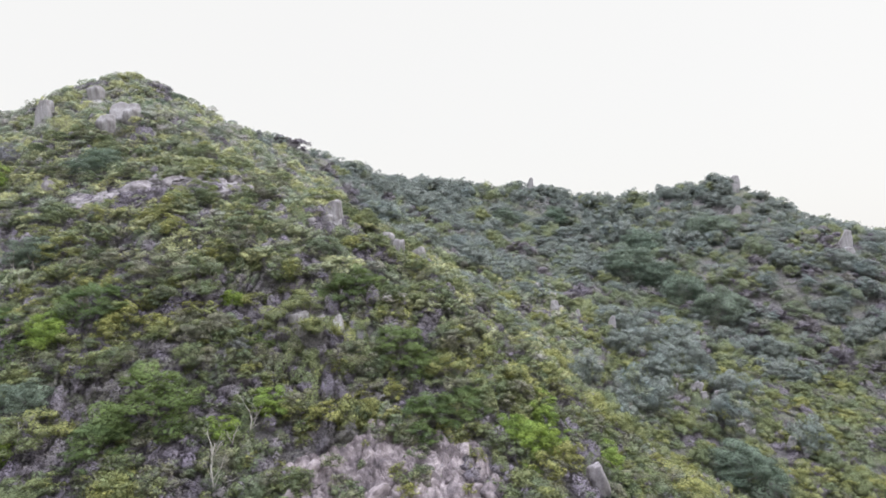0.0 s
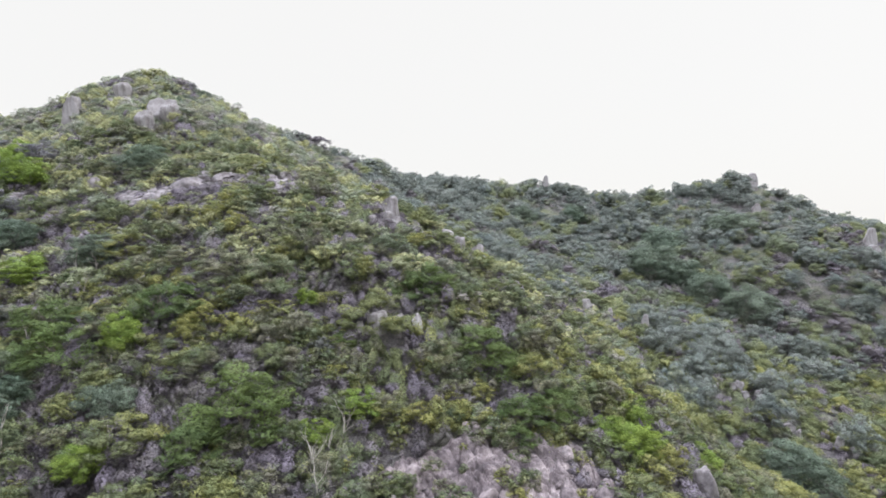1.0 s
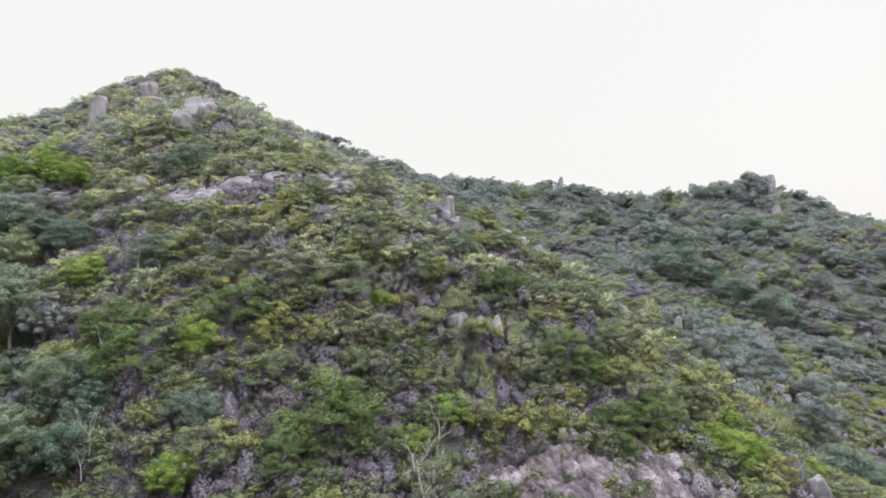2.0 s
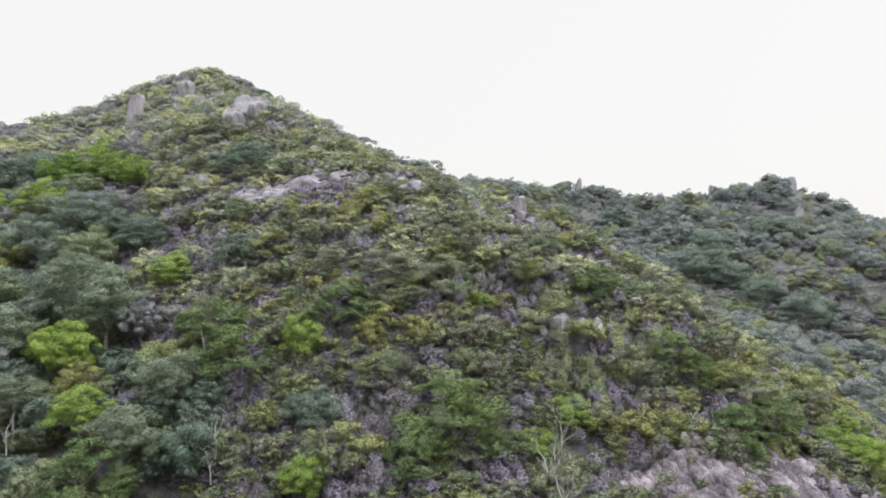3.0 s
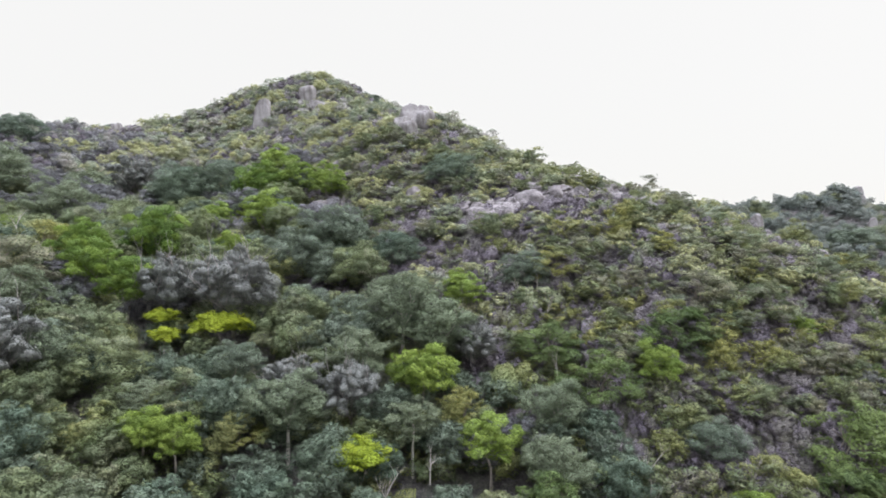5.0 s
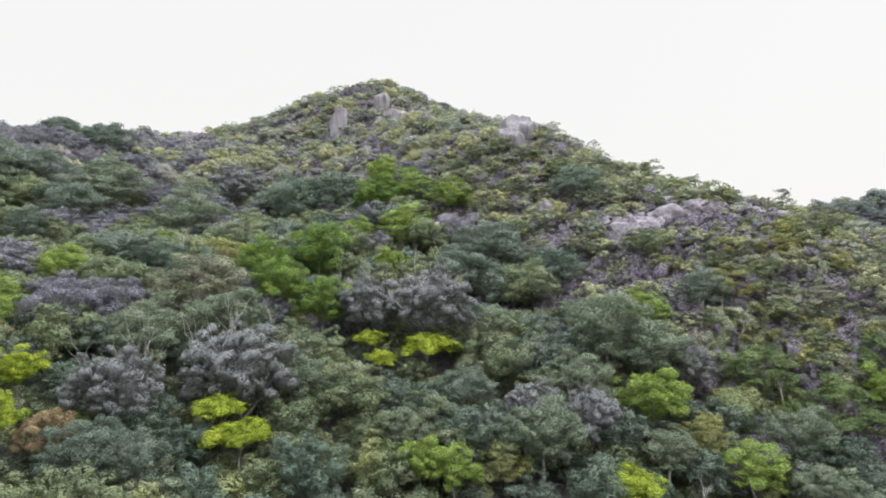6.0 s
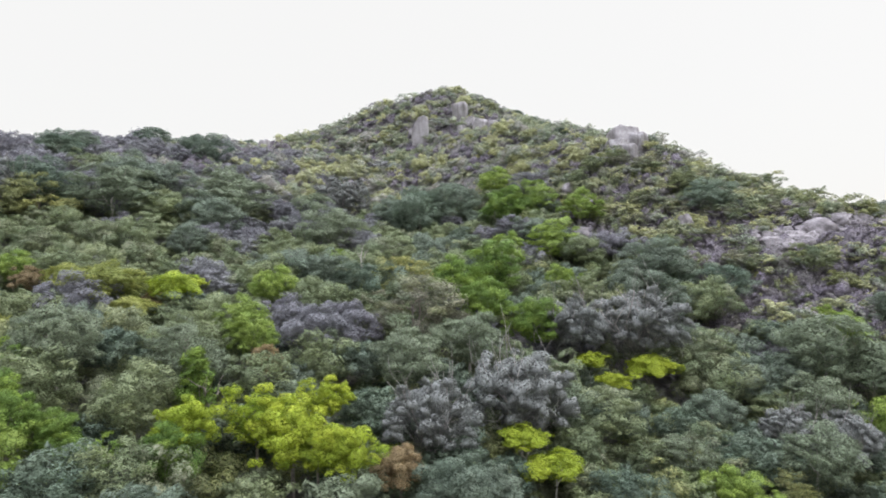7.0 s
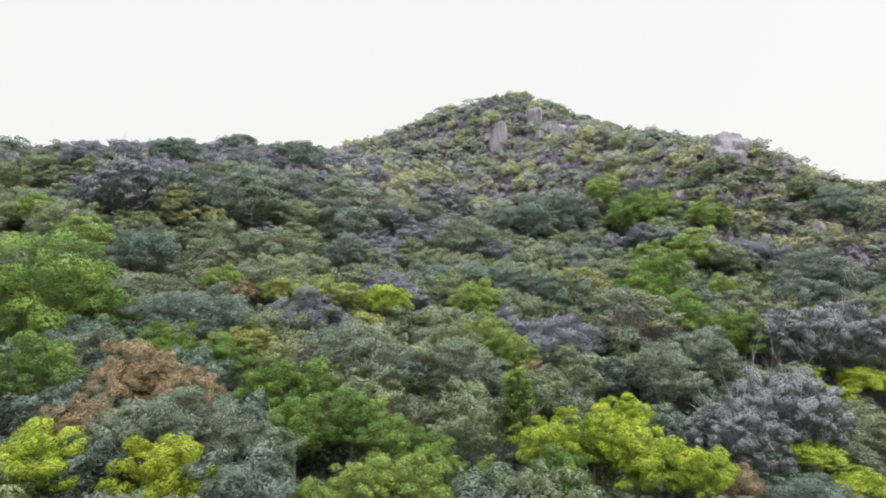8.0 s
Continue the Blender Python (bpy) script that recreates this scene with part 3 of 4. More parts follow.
RUSSET_AT = [
    (-74.2, 18.2, 0.96), (-73.9, 20.1, 1.5), (-72.2, 19.8, 1.07), (-73.2, 17.7, 0.83), (-68.6, 33.2, 0.72), (-75.4, 33.6, 0.86), (-55.3, 22.3, 0.91), (-61.2, 27.4, 0.84),
]
GREEN_AT = [
    (-80.6, 26.5, 2.83), (-78.7, 26.8, 1.45), (-76.8, 20.1, 1.25), (-74.9, 24.1, 1.35), (-72.9, 24.3, 1.14), (-70.5, 22.2, 1.17), (-69.2, 22.8, 1.23), (-69, 19.4, 0.97),
    (-67.7, 20.6, 1.23), (-66.3, 19.9, 1.05), (-65.2, 20.1, 0.86), (-53.6, 38.6, 1.77), (-51.8, 36.9, 1.73), (-49.2, 35.8, 1.66), (-61.7, 19.8, 0.95), (-63.7, 19.5, 0.92),
    (-26.4, 33.9, 1.8), (-24.3, 31.3, 1.93), (-19.7, 33.9, 1.76), (-13.9, 28.7, 2.54), (-27.8, 24.8, 1.57), (-15.4, 26.8, 1.38), (-5.2, 37.9, 1.59), (-6.4, 37.1, 1.35),
    (-2.6, 34.3, 1.52), (-1.5, 33.4, 1.49), (-1, 29.8, 1.64), (1, 30.5, 1.41), (-51, 42.4, 2.06), (-48.6, 56.8, 2.29), (-10, 32.8, 0.84),
]
LIME_AT = [
    (-66.7, 17.6, 0.93), (-65.5, 17.9, 1.07), (-67.9, 17, 0.73), (-69.2, 16.9, 0.62), (-76.8, 34.4, 1.15), (-85.6, 36.8, 1.81), (-63.3, 35.4, 1.39), (-63.1, 30, 1.3),
    (-62.2, 28.5, 1.13), (-61.4, 43.5, 0.96), (-49.5, 48.9, 1.37), (-45.8, 49.4, 2.14), (-43.4, 26.1, 1.13), (-42.1, 26.1, 1.1), (-32.7, 31.2, 1.7), (-29.7, 27.8, 1.37),
    (-21.4, 32.3, 1.38), (-8.7, 29.7, 1.13), (-12.4, 35.3, 0.81), (-10.4, 28.2, 1.01), (-19.7, 25.9, 1.15), (5.3, 33, 0.92), (5.1, 31.6, 0.95), (3.5, 29.8, 1.12),
    (4.7, 29, 1.35), (8.7, 32.7, 0.82), (8.3, 30.6, 0.98), (4, 27.2, 0.56), (-46.3, 43.4, 1.18), (-46.1, 57.7, 2.19), (-91.2, 40.5, 1.31), (-30.7, 38.2, 1.45),
    (-31.1, 39.8, 0.84),
    (-42.3, 55.6, 1.95), (-49.3, 64.3, 1.98),
]
GOLD_AT = [
    (-73.5, 33.9, 1.52), (-70.9, 33.1, 2.34), (-68.9, 31.2, 1.31), (-72.9, 27, 1.41),
]
CONE_AT = [
    (-62.4, 23.3, 0.73),
]
GREY_AT = [
    (-71.8, 17.6, 1.44), (-70.6, 18.1, 1.12), (-69.3, 18.1, 0.94), (-67.9, 24.5, 1.68), (-64, 25.8, 1.54), (-55.6, 28.8, 1.9), (-52.8, 31.5, 1.84), (-75, 17.6, 0.7),
    (-36, 32.1, 1.76), (-34, 34.9, 2.58), (-44.1, 27.6, 1.23), (-32.1, 33.9, 2.17), (-38.3, 28.3, 1.9), (-33, 28.4, 1.19), (-27.3, 26.5, 1.47), (-26.7, 29.5, 1.56),
    (-80.5, 50.2, 3.26), (-75.9, 61.7, 2.94), (-67.5, 61.9, 2.55), (-73.7, 57.1, 3.74), (-63.7, 52, 2.78), (-8.1, 40.4, 1.29),
]
DARK_AT = [
    (-74.9, 27.9, 2.05), (-77, 27.3, 1.43), (-72.3, 45.2, 1.71), (-82.1, 36.9, 2.09), (-83.9, 33.1, 2.03), (-53.6, 21.6, 1.35), (-52.4, 22.1, 1.17), (-35.2, 43.7, 2.02),
    (29.4, 58.3, 3.87), (40.5, 131.6, 7.19), (45.1, 126.3, 5.11), (46.4, 140.6, 6.33), (51.6, 110.9, 5.88), (-91.1, 78, 2.29), (-92.8, 65.8, 2.31), (-88.6, 84.1, 1.83),
    (-86.7, 99.5, 1.71), (-103.1, 54.4, 2.14), (-100.6, 57.4, 1.87), (-38.6, 44.6, 2.13), (-85, 48, 2.78), (-41.6, 30.8, 1.37), (-79.8, 56.2, 2.62), (-31.5, 54.8, 2.34),
    (-73.4, 51.3, 2.62), (-56.7, 59.7, 3.27), (-26.9, 39.6, 1.75), (47.5, 118.6, 5.45), (30.8, 162.9, 4.71), (16.5, 158.4, 4.14), (63.6, 144, 5.97), (-53.6, 61.2, 3.09),
    (-93, 62.4, 2.52),
    (-81.6, 54.4, 3.26), (-83.5, 73.7, 3.15), (-39.5, 44.7, 2.77), (-20, 28.7, 1.45), (-43.6, 98.5, 1.61), (-42.3, 89.4, 1.38), (-41, 83.5, 1.46), (-40.8, 74.5, 1.16),
]
TWIG_AT = [
    (-47, 35.8, 2.21), (-50.8, 27.5, 2.52), (-54.4, 24.7, 1.89), (-38.7, 29.8, 1.65), (-35.9, 30.1, 1.73), (-30.2, 33.8, 1.53), (-43.5, 36.1, 2.9), (-65.7, 67.7, 3.54),
    (-11, 32.3, 0.87), (-88.2, 45.6, 3.23),
]
OLIVE_AT = [
    (-43, 28.2, 1.46), (-40.1, 27.3, 1.15), (-17.5, 36.9, 1.94), (-14.4, 35.8, 2), (0.4, 32.7, 1.54), (-16.9, 30.9, 1.43), (-8.3, 34.4, 2.08), (-20.5, 43, 1.54),
    (-14, 41.1, 1.4), (-25.2, 40, 1.73), (-30.8, 29.8, 1.16), (-55.7, 34.6, 2.51), (-20.8, 38.1, 1.51), (-84.1, 46.5, 2.48), (-56.9, 40.1, 1.98),
]
BARE_AT = [
    (-19.2, 27, 0.84), (-9.2, 28.5, 1.02), (-10.2, 26.4, 1.21), (-23.5, 26.5, 1), (-27.4, 38.3, 0.8), (-32.2, 26.9, 0.74), (-33.7, 24.9, 0.94), (-26.2, 32.1, 0.68),
    (-26.3, 38.4, 0.74), (-9.6, 27.5, 0.78), (-26.8, 38.2, 0.43), (-29.7, 26.6, 0.39), (-31.7, 23.8, 1.01), (-23.4, 25.8, 0.59), (-21.3, 31.1, 0.55), (-19.4, 27.1, 0.31),
    (-27.6, 38.1, 0.43), (-74.9, 57.2, 0.91), (-59.4, 41.3, 1.1), (-26, 36.6, 0.74), (-26.8, 30.4, 0.49), (-9.7, 25.4, 1.17), (-37.1, 26, 0.24),
]
PEAK_ROCKS = [
    (-58.2, 87.4, 60.2, 2.3, 3.0), (-59.4, 90.7, 59.6, 1.4, 1.4), (-52.7, 91, 62.5, 2.4, 3), (-50, 87, 60, 2.5, 1.6), (-47.9, 85.5, 58.6, 1.9, 1.2),
    (-35.2, 67.2, 55.2, 3.6, 2), (-35.9, 63.9, 52.7, 2.1, 1.4), (-37.2, 66.5, 53.8, 1.6, 1.4), (-82, 93, 58.4, 1.8, 1.2), (-46, 84, 58.4, 1.5, 1),
    (-34.2, 66.4, 54.7, 2.2, 1.4), (-36.8, 65.2, 53.8, 2.3, 1.4), (-51.3, 88.6, 61, 1.6, 1.4), (-53.6, 89.4, 61, 1.1, 1.5),
    (-51.9, 88.2, 60.4, 1.2, 0.9), (-50.8, 87.6, 60.2, 1, 1), (-52.4, 87.4, 59.8, 1.3, 0.8), (-49.3, 88.2, 60.5, 1.4, 0.9),
]
SLAB_ROCKS = [
    (-20.7, 54.8, 47.6, 1.9, 0.9), (-24, 55.5, 47.8, 1.7, 0.6), (-22.9, 50.9, 45.3, 2.4, 1.1), (-20.1, 51.6, 45.9, 1.2, 0.8),
    (-16, 50, 44.9, 2.6, 0.8), (-25.3, 49.6, 45, 2.4, 1.1), (-27.4, 48.2, 43.7, 1.8, 1.1), (-24.7, 51.9, 46.2, 1.9, 0.9),
    (-23.9, 48.6, 44.3, 1.2, 0.7), (-21.4, 48.7, 44.6, 1.7, 0.8), (-17.9, 48.3, 44.4, 1.6, 0.9), (-18.9, 51.1, 45.7, 1.1, 0.7),
    (-34.5, 52.3, 45.9, 1.1, 1.2), (-35.5, 55.5, 47, 0.7, 0.5),
]
MORE_SLABS = [
    (-42.6, 54.1, 46.1, 1.6, 0.6), (-42.3, 61.4, 49.3, 1.4, 0.6), (-43.3, 52.8, 45.7, 2, 0.6), (-19.7, 45.5, 41.9, 0.9, 0.5),
    (-20.9, 46, 43, 0.7, 0.6), (-26.5, 49.6, 44.8, 1.2, 0.6), (-18.6, 49.5, 44.9, 1, 0.7), (-15, 49.8, 44.6, 1.2, 0.6), (-22.2, 51.4, 46, 1.3, 0.6),
    (-18.4, 52.6, 46.4, 1.5, 0.6), (-29.5, 48.6, 43.8, 1.5, 0.5), (-28.6, 50.2, 44.8, 1.1, 0.5),
]
SPUR_ROCKS = [
    (-8.7, 47.9, 43.6, 1.5, 1.3), (-9.9, 44.4, 41.9, 0.9, 0.7), (-9, 46, 42.0, 0.9, 0.6), (-8.1, 46, 41.6, 0.8, 0.5), (-6.8, 46, 41.1, 0.9, 0.6),
    (-4.4, 47, 40.9, 1.1, 0.8), (-3.4, 45.7, 39.9, 1.1, 1.3), (-2, 47.4, 39.3, 1.3, 1.5), (-1.5, 46.5, 37.8, 0.7, 0.9), (1.8, 42.8, 35.1, 0.8, 1.0),
    (-8.3, 34.3, 35.9, 1.25, 1.0), (-7.1, 34.4, 36, 0.65, 0.8), (-6, 34.6, 36.1, 0.7, 0.9), (-6.8, 34.3, 35.5, 0.3, 0.45),
    (-9.1, 33.8, 35.6, 0.45, 0.55), (-3, 35, 34.7, 0.8, 0.4),
]
FAR_ROCKS = [
    (14.9, 98.1, 3.75, 2.44), (18.8, 108.6, 1.35, 2.29), (19.1, 92.3, 3.04, 1.97), (16, 88.1, 0.76, 2.04), (20, 89.8, 1.05, 1.75),
    (25.1, 89.4, 1.24, 2.83), (27.8, 73.5, 1.83, 0.91), (30.1, 73.9, 2.32, 1.16), (32.3, 74.7, 1.89, 1.58), (34.1, 72.8, 2.35, 1.96),
    (33.3, 70.1, 1.14, 0.76), (35.4, 67.4, 1.87, 1.2), (38.3, 65.9, 1.88, 1.88), (54.3, 119.7, 1.5, 0.87), (42.8, 129.2, 1.29, 2.32),
    (83.4, 173, 3.66, 3.29), (81.2, 167.9, 2.84, 2.13), (76.1, 155.8, 2.3, 2.63), (81, 149.6, 1.61, 1.94), (86.8, 129.6, 2.67, 5.33),
    (85.5, 127.4, 3.5, 2.33), (27.5, 189.6, 2, 5.09), (25.1, 191.6, 1.83, 2.56), (1.4, 126, 2.37, 1.66),
]

ROCKS_AT = [(7.3, 28, 1.1, 1.2)] + [(x, y, w, 1.1) for x, y, z, w, h in PEAK_ROCKS[:1] + SPUR_ROCKS] + [(x, y, w, 0.4) for x, y, z, w, h in PEAK_ROCKS[1:] + SLAB_ROCKS + MORE_SLABS] + [(x, y, w, 1.0) for x, y, w, h in FAR_ROCKS]
TREES_AT = np.array(GREEN_AT + LIME_AT + YELLOW_AT + FLATYELLOW_AT + GOLD_AT + RUSSET_AT + GREY_AT + TWIG_AT + DARK_AT + OLIVE_AT + CONE_AT)
SCAR = (-2.2, 26.4, 5.7, 3.4)   # the bare rock bank: middle x, y and half-widths
SHEET = (-28.6, 49.2, 2.6, 2.0)   # rock sheets among the slabs of the spur
UPPER_SHEET = (-19.8, 50.6, 4.0, 1.4)


# ---- the cover of the hills ----
def band(p):
    """Slopes within the camera's field of view that face its path."""
    x, y = p[:, 0], p[:, 1]
    e = 1.5
    sx, sy = (height(x + e, y) - height(x - e, y)) / (2 * e), (height(x, y + e) - height(x, y - e)) / (2 * e)
    facing = np.full(len(p), -1.0)
    for vx in (0, -32, -65):
        dx, dy, dz = vx - x, -y, 43 - height(x, y)
        facing = np.maximum(facing, (-sx * dx - sy * dy + dz) / np.sqrt(dx * dx + dy * dy + dz * dz))
    return (np.abs(x + 32.5) < 38 + 0.76 * y) & (facing > -0.13)


def seen(p, over=2.5):
    """Places whose plants show over the ridges from points along the camera's path."""
    top, out = height(p[:, 0], p[:, 1]) + over, np.zeros(len(p), bool)
    for vx in (0, -16, -32, -49, -65):
        free = np.ones(len(p), bool)
        for s in np.linspace(0.2, 0.985, 24):
            free &= height(vx + (p[:, 0] - vx) * s, p[:, 1] * s) < 42 + (top - 42) * s
        out |= free
    return out


def clear(p, trees=0.75, rocks=1.0, front=0.0):
    """Places free of the single trees and of the rocks and the ground just below them."""
    ok = np.ones(len(p), bool)
    for x, y, r in TREES_AT:
        ok &= np.hypot(p[:, 0] - x, (p[:, 1] - y + front) / (1 + front / (r + 0.5))) > r * trees + front * 0.3
    for x, y, w, free in ROCKS_AT:
        k = rocks * free
        ok &= np.hypot((p[:, 0] - x) / (0.5 * w + 0.2 * k), (p[:, 1] - y + 0.25 * w + 0.5 * k) / (0.5 * w + 0.75 * k)) > 1
    for (cx, cy, ax, ay), bare_part in ((SCAR, 0.82), (SHEET, 0.3), (UPPER_SHEET, 0.35)):
        ok &= (np.hypot((p[:, 0] - cx) / ax, (p[:, 1] - cy) / ay) > 0.93) | (np.sin(p[:, 0] * 91.7 + p[:, 1] * 57.3) > bare_part)
    return ok


# scrub on the open spur
near, rng = scattered(21, -62, 18, 20, 66, 0.97)
keep = (woodland(near[:, 0], near[:, 1]) < 0.5 + 0.3 * wavy(near[:, 0], near[:, 1], 9, 3)) & (near[:, 1] > 20) & band(near) & clear(near, 0.75, 1.15)
near = near[keep & seen(near)]
kind = 0.8 * wavy(near[:, 0], near[:, 1], 6.0, 31) + rng.normal(size=len(near)) * 0.7


def withered_at(p):
    """Two hollows of the spur where most of the brush is bare."""
    return np.exp(-np.hypot(p[:, 0] + 33, p[:, 1] - 45) ** 2 / 90) + np.exp(-np.hypot(p[:, 0] + 19, p[:, 1] - 27) ** 2 / 50)


kind -= 0.9 * withered_at(near)
scrub_protos = [sprays(100 + k, 1.3, (1.35, 1.8, 1.55)[k % 3], 26, 7, 0.08, 5, 2) for k in range(8)]
scrub_protos += [crown(120 + k, "dome", 1.1, 1.4, -0.25, 20, 11, 0.085) for k in range(4)]


def brush(seed):
    """A low leafless bush: a tangle of fine twigs with withered leaves."""
    r = np.random.RandomState(seed)
    return joined([twigs(r, 105, 1.1, 0.95, 0.0, 0.5, 0.015), tuft(seed, 1.0, 0.5, 12, 0.014, 50)])


brush_protos = [brush(k) for k in range(6)]
leafy = kind > -0.35
# from y 37 up the scrub takes the paler colour with haze painted in
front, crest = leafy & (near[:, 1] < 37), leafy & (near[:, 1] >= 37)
cover("scrub", scrub_protos, near[front], 0.4 + 0.6 * rng.rand(front.sum()) ** 1.6, rng.rand(front.sum()), LEAF_SCRUB,
      "dense olive-green scrub over the hillside", "scrub")
crest_protos = [sprays(140 + k, 1.3, (1.2, 1.5)[k % 2], 16, 5, 0.11, 5, 2) for k in range(6)] + [crown(150 + k, "dome", 1.1, 1.3, -0.25, 14, 5, 0.11, 0.55, 0.0, 5, 2) for k in range(3)]
big, rng_big = scattered(29, -60, 18, 19, 64, 2.5)
big = big[(woodland(big[:, 0], big[:, 1]) < 0.6) & band(big) & clear(big, 0.9, 2.0) & (rng_big.rand(len(big)) < 0.84)]
tall_protos = [sprays(160 + k, 1.5, (1.9, 2.3, 1.7)[k % 3], 34, 9, 0.085) for k in range(4)] + [crown(170 + k, "dome", 1.4, 2.1, 0.1, 28, 10, 0.085, 0.5) for k in range(4)]
cover("tall_scrub", tall_protos, big, 0.55 + 0.6 * rng_big.rand(len(big)) ** 1.6, rng_big.rand(len(big)), LEAF_SCRUB,
      "tall spreading shrubs standing out of the scrub", "scrub")
cover("crest_scrub", crest_protos, near[crest], 0.42 + 0.7 * rng.rand(crest.sum()) ** 1.6, rng.rand(crest.sum()), LEAF_UPPER_HAZED,
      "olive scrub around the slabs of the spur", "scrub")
bare = kind < 0.1
cover("dry_brush", brush_protos, near[bare] + 0.3, rng.uniform(0.8, 1.5, bare.sum()), rng.rand(bare.sum()), DRY_BRUSH,
      "grey-brown leafless brush between the shrubs", "brush")

# low growth that covers the ground under and between them
low, rng = scattered(27, -60, 16, 20, 62, 0.93)
low = low[band(low) & ((np.hypot((low[:, 0] - SCAR[0]) / SCAR[2], (low[:, 1] - SCAR[1]) / SCAR[3]) > 0.9) | (rng.rand(len(low)) < 0.3))]
low = low[clear(low, 0.0, 0.2) & seen(low, 1.0) & (woodland(low[:, 0], low[:, 1]) < 0.7)]
sort = 0.7 * wavy(low[:, 0], low[:, 1], 5.0, 33) + rng.normal(size=len(low)) * 0.6 - 0.9 * withered_at(low)
low_protos = []
for k in range(6):
    r_ = np.random.RandomState(920 + k)
    heap = np.stack([r_.uniform(-0.7, 0.7, 7), r_.uniform(-0.7, 0.7, 7), r_.uniform(-0.05, 0.25, 7)], -1)
    low_protos.append(joined([puffs(r_, heap, r_.uniform(0.28, 0.56, 7), np.array([1, 1, 0.5]), r_.rand(7), 4, 2, -0.3, 0.35, 0.4), tuft(900 + k, 0.8, 0.42, 14, 0.014, 8)]))
dry = sort < 0.1
cover("dry_undergrowth", low_protos, low[dry], rng.uniform(0.7, 1.35, dry.sum()), rng.rand(dry.sum()), DRY_BRUSH,
      "low mauve-grey withered undergrowth on the slope", "undergrowth", 0.8 + 0.5 * rng.rand(dry.sum()), -0.05, 0.7)
cover("green_undergrowth", low_protos, low[~dry], rng.uniform(0.7, 1.35, (~dry).sum()), rng.rand((~dry).sum()), LEAF_SCRUB,
      "low olive undergrowth and grass tufts on the slope", "undergrowth", 0.9 + 0.8 * rng.rand((~dry).sum()), -0.05, 0.7)

# wood in the hollow: small trees in front, larger ones up the slope
wood_protos = [crown(200 + k, ("dome", "dome", "dome", "layered")[k % 4], 1.95, (2.9, 3.3, 2.6)[k % 3], (0.5, 0.9)[k % 2], 30, 8, 0.11, 0.6, 0.5) for k in range(8)]
front_protos = [crown(220 + k, ("dome", "dome", "layered")[k % 3], 1.35, (2.7, 3.0, 2.4)[k % 3], (0.6, 0.9)[k % 2], 34, 12, 0.08, 0.62, 0.35, 7, 2) for k in range(8)]
for protos, seed, y0, y1, gap, where_ in ((front_protos, 25, 14, 30, 1.95, "the foot of the hollow"), (wood_protos, 22, 30, 80, 2.25, "the hollow")):
    wood, rng = scattered(seed, -112, -15, y0, y1, gap)
    wood = wood[(woodland(wood[:, 0], wood[:, 1]) > 0.45) & band(wood) & clear(wood, 0.3, 0.6, 0.2) & seen(wood)]
    pick = wavy(wood[:, 0], wood[:, 1], 9.0, 41) + rng.normal(size=len(wood)) * 0.6
    some = pick < 0.85 - (1.6 * smooth(wood[:, 1], 44, 54) * smooth(-wood[:, 0], 58, 72))
    size = ((0.76 if y0 < 30 else 0.68) + 0.52 * rng.rand(len(wood)) ** 1.6) * np.where(clear(wood, 0.85, 0.6), 1.0, 0.72)
    # evergreens given the dark leaf colour to stand in for the wood's shade
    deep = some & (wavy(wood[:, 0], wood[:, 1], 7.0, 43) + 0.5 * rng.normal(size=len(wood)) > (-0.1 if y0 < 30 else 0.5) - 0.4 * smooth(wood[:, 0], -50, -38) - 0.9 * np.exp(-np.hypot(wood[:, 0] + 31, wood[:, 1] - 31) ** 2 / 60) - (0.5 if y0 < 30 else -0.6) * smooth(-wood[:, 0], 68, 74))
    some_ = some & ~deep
    cover("wood", protos, wood[some_], size[some_], rng.rand(some_.sum()), LEAF_WOOD,
          "dense evergreen wood filling " + where_, "wood")
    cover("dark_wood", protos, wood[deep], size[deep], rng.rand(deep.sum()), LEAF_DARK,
          "evergreens in darker leaf colour, standing in for shade, in the wood of " + where_, "wood")
    cover("grey_wood", protos, wood[~some], size[~some], rng.rand((~some).sum()), LEAF_GREY if y0 < 30 else LEAF_ASH,
          "grey-leaved small trees among the evergreens of " + where_, "wood")

# low shrubs under the trees
under, rng = scattered(26, -108, -16, 14, 52, 2.5)
under = under[(woodland(under[:, 0], under[:, 1]) > 0.4) & band(under) & seen(under, 1.5)]
under_protos = [crown(250 + k, "dome", 1.6, 1.5, -0.2, 12, 3, 0.12, 0.6, 0.0, 4, 2) for k in range(4)]
cover("understorey", under_protos, under, rng.uniform(0.7, 1.1, len(under)), rng.rand(len(under)), LEAF_WOOD,
      "low evergreen shrubs under the trees of the hollow", "undergrowth")

# scrub and bushes that run on down into the valley
valley, rng = scattered(32, -110, 62, -60, 21, 3.0)
valley = valley[np.where(woodland(valley[:, 0], valley[:, 1]) > 0.45, valley[:, 1] < 14.5, valley[:, 1] < 20.5) & (np.hypot((valley[:, 0] + 25) / 88, (valley[:, 1] - 12) / 62) + 0.12 * rng.normal(size=len(valley)) < 1)]
valley_protos = [crown(260 + k, "dome", 1.5, (1.5, 2.1)[k % 2], -0.2, 7, 2, 0.2, 0.62, 0.7, 4, 2) for k in range(5)]
cover("valley_scrub", valley_protos, valley, 0.8 + 0.9 * rng.rand(len(valley)) ** 1.5, rng.rand(len(valley)), LEAF_WOOD,
      "low bushy scrub running down into the valley", "scrub")

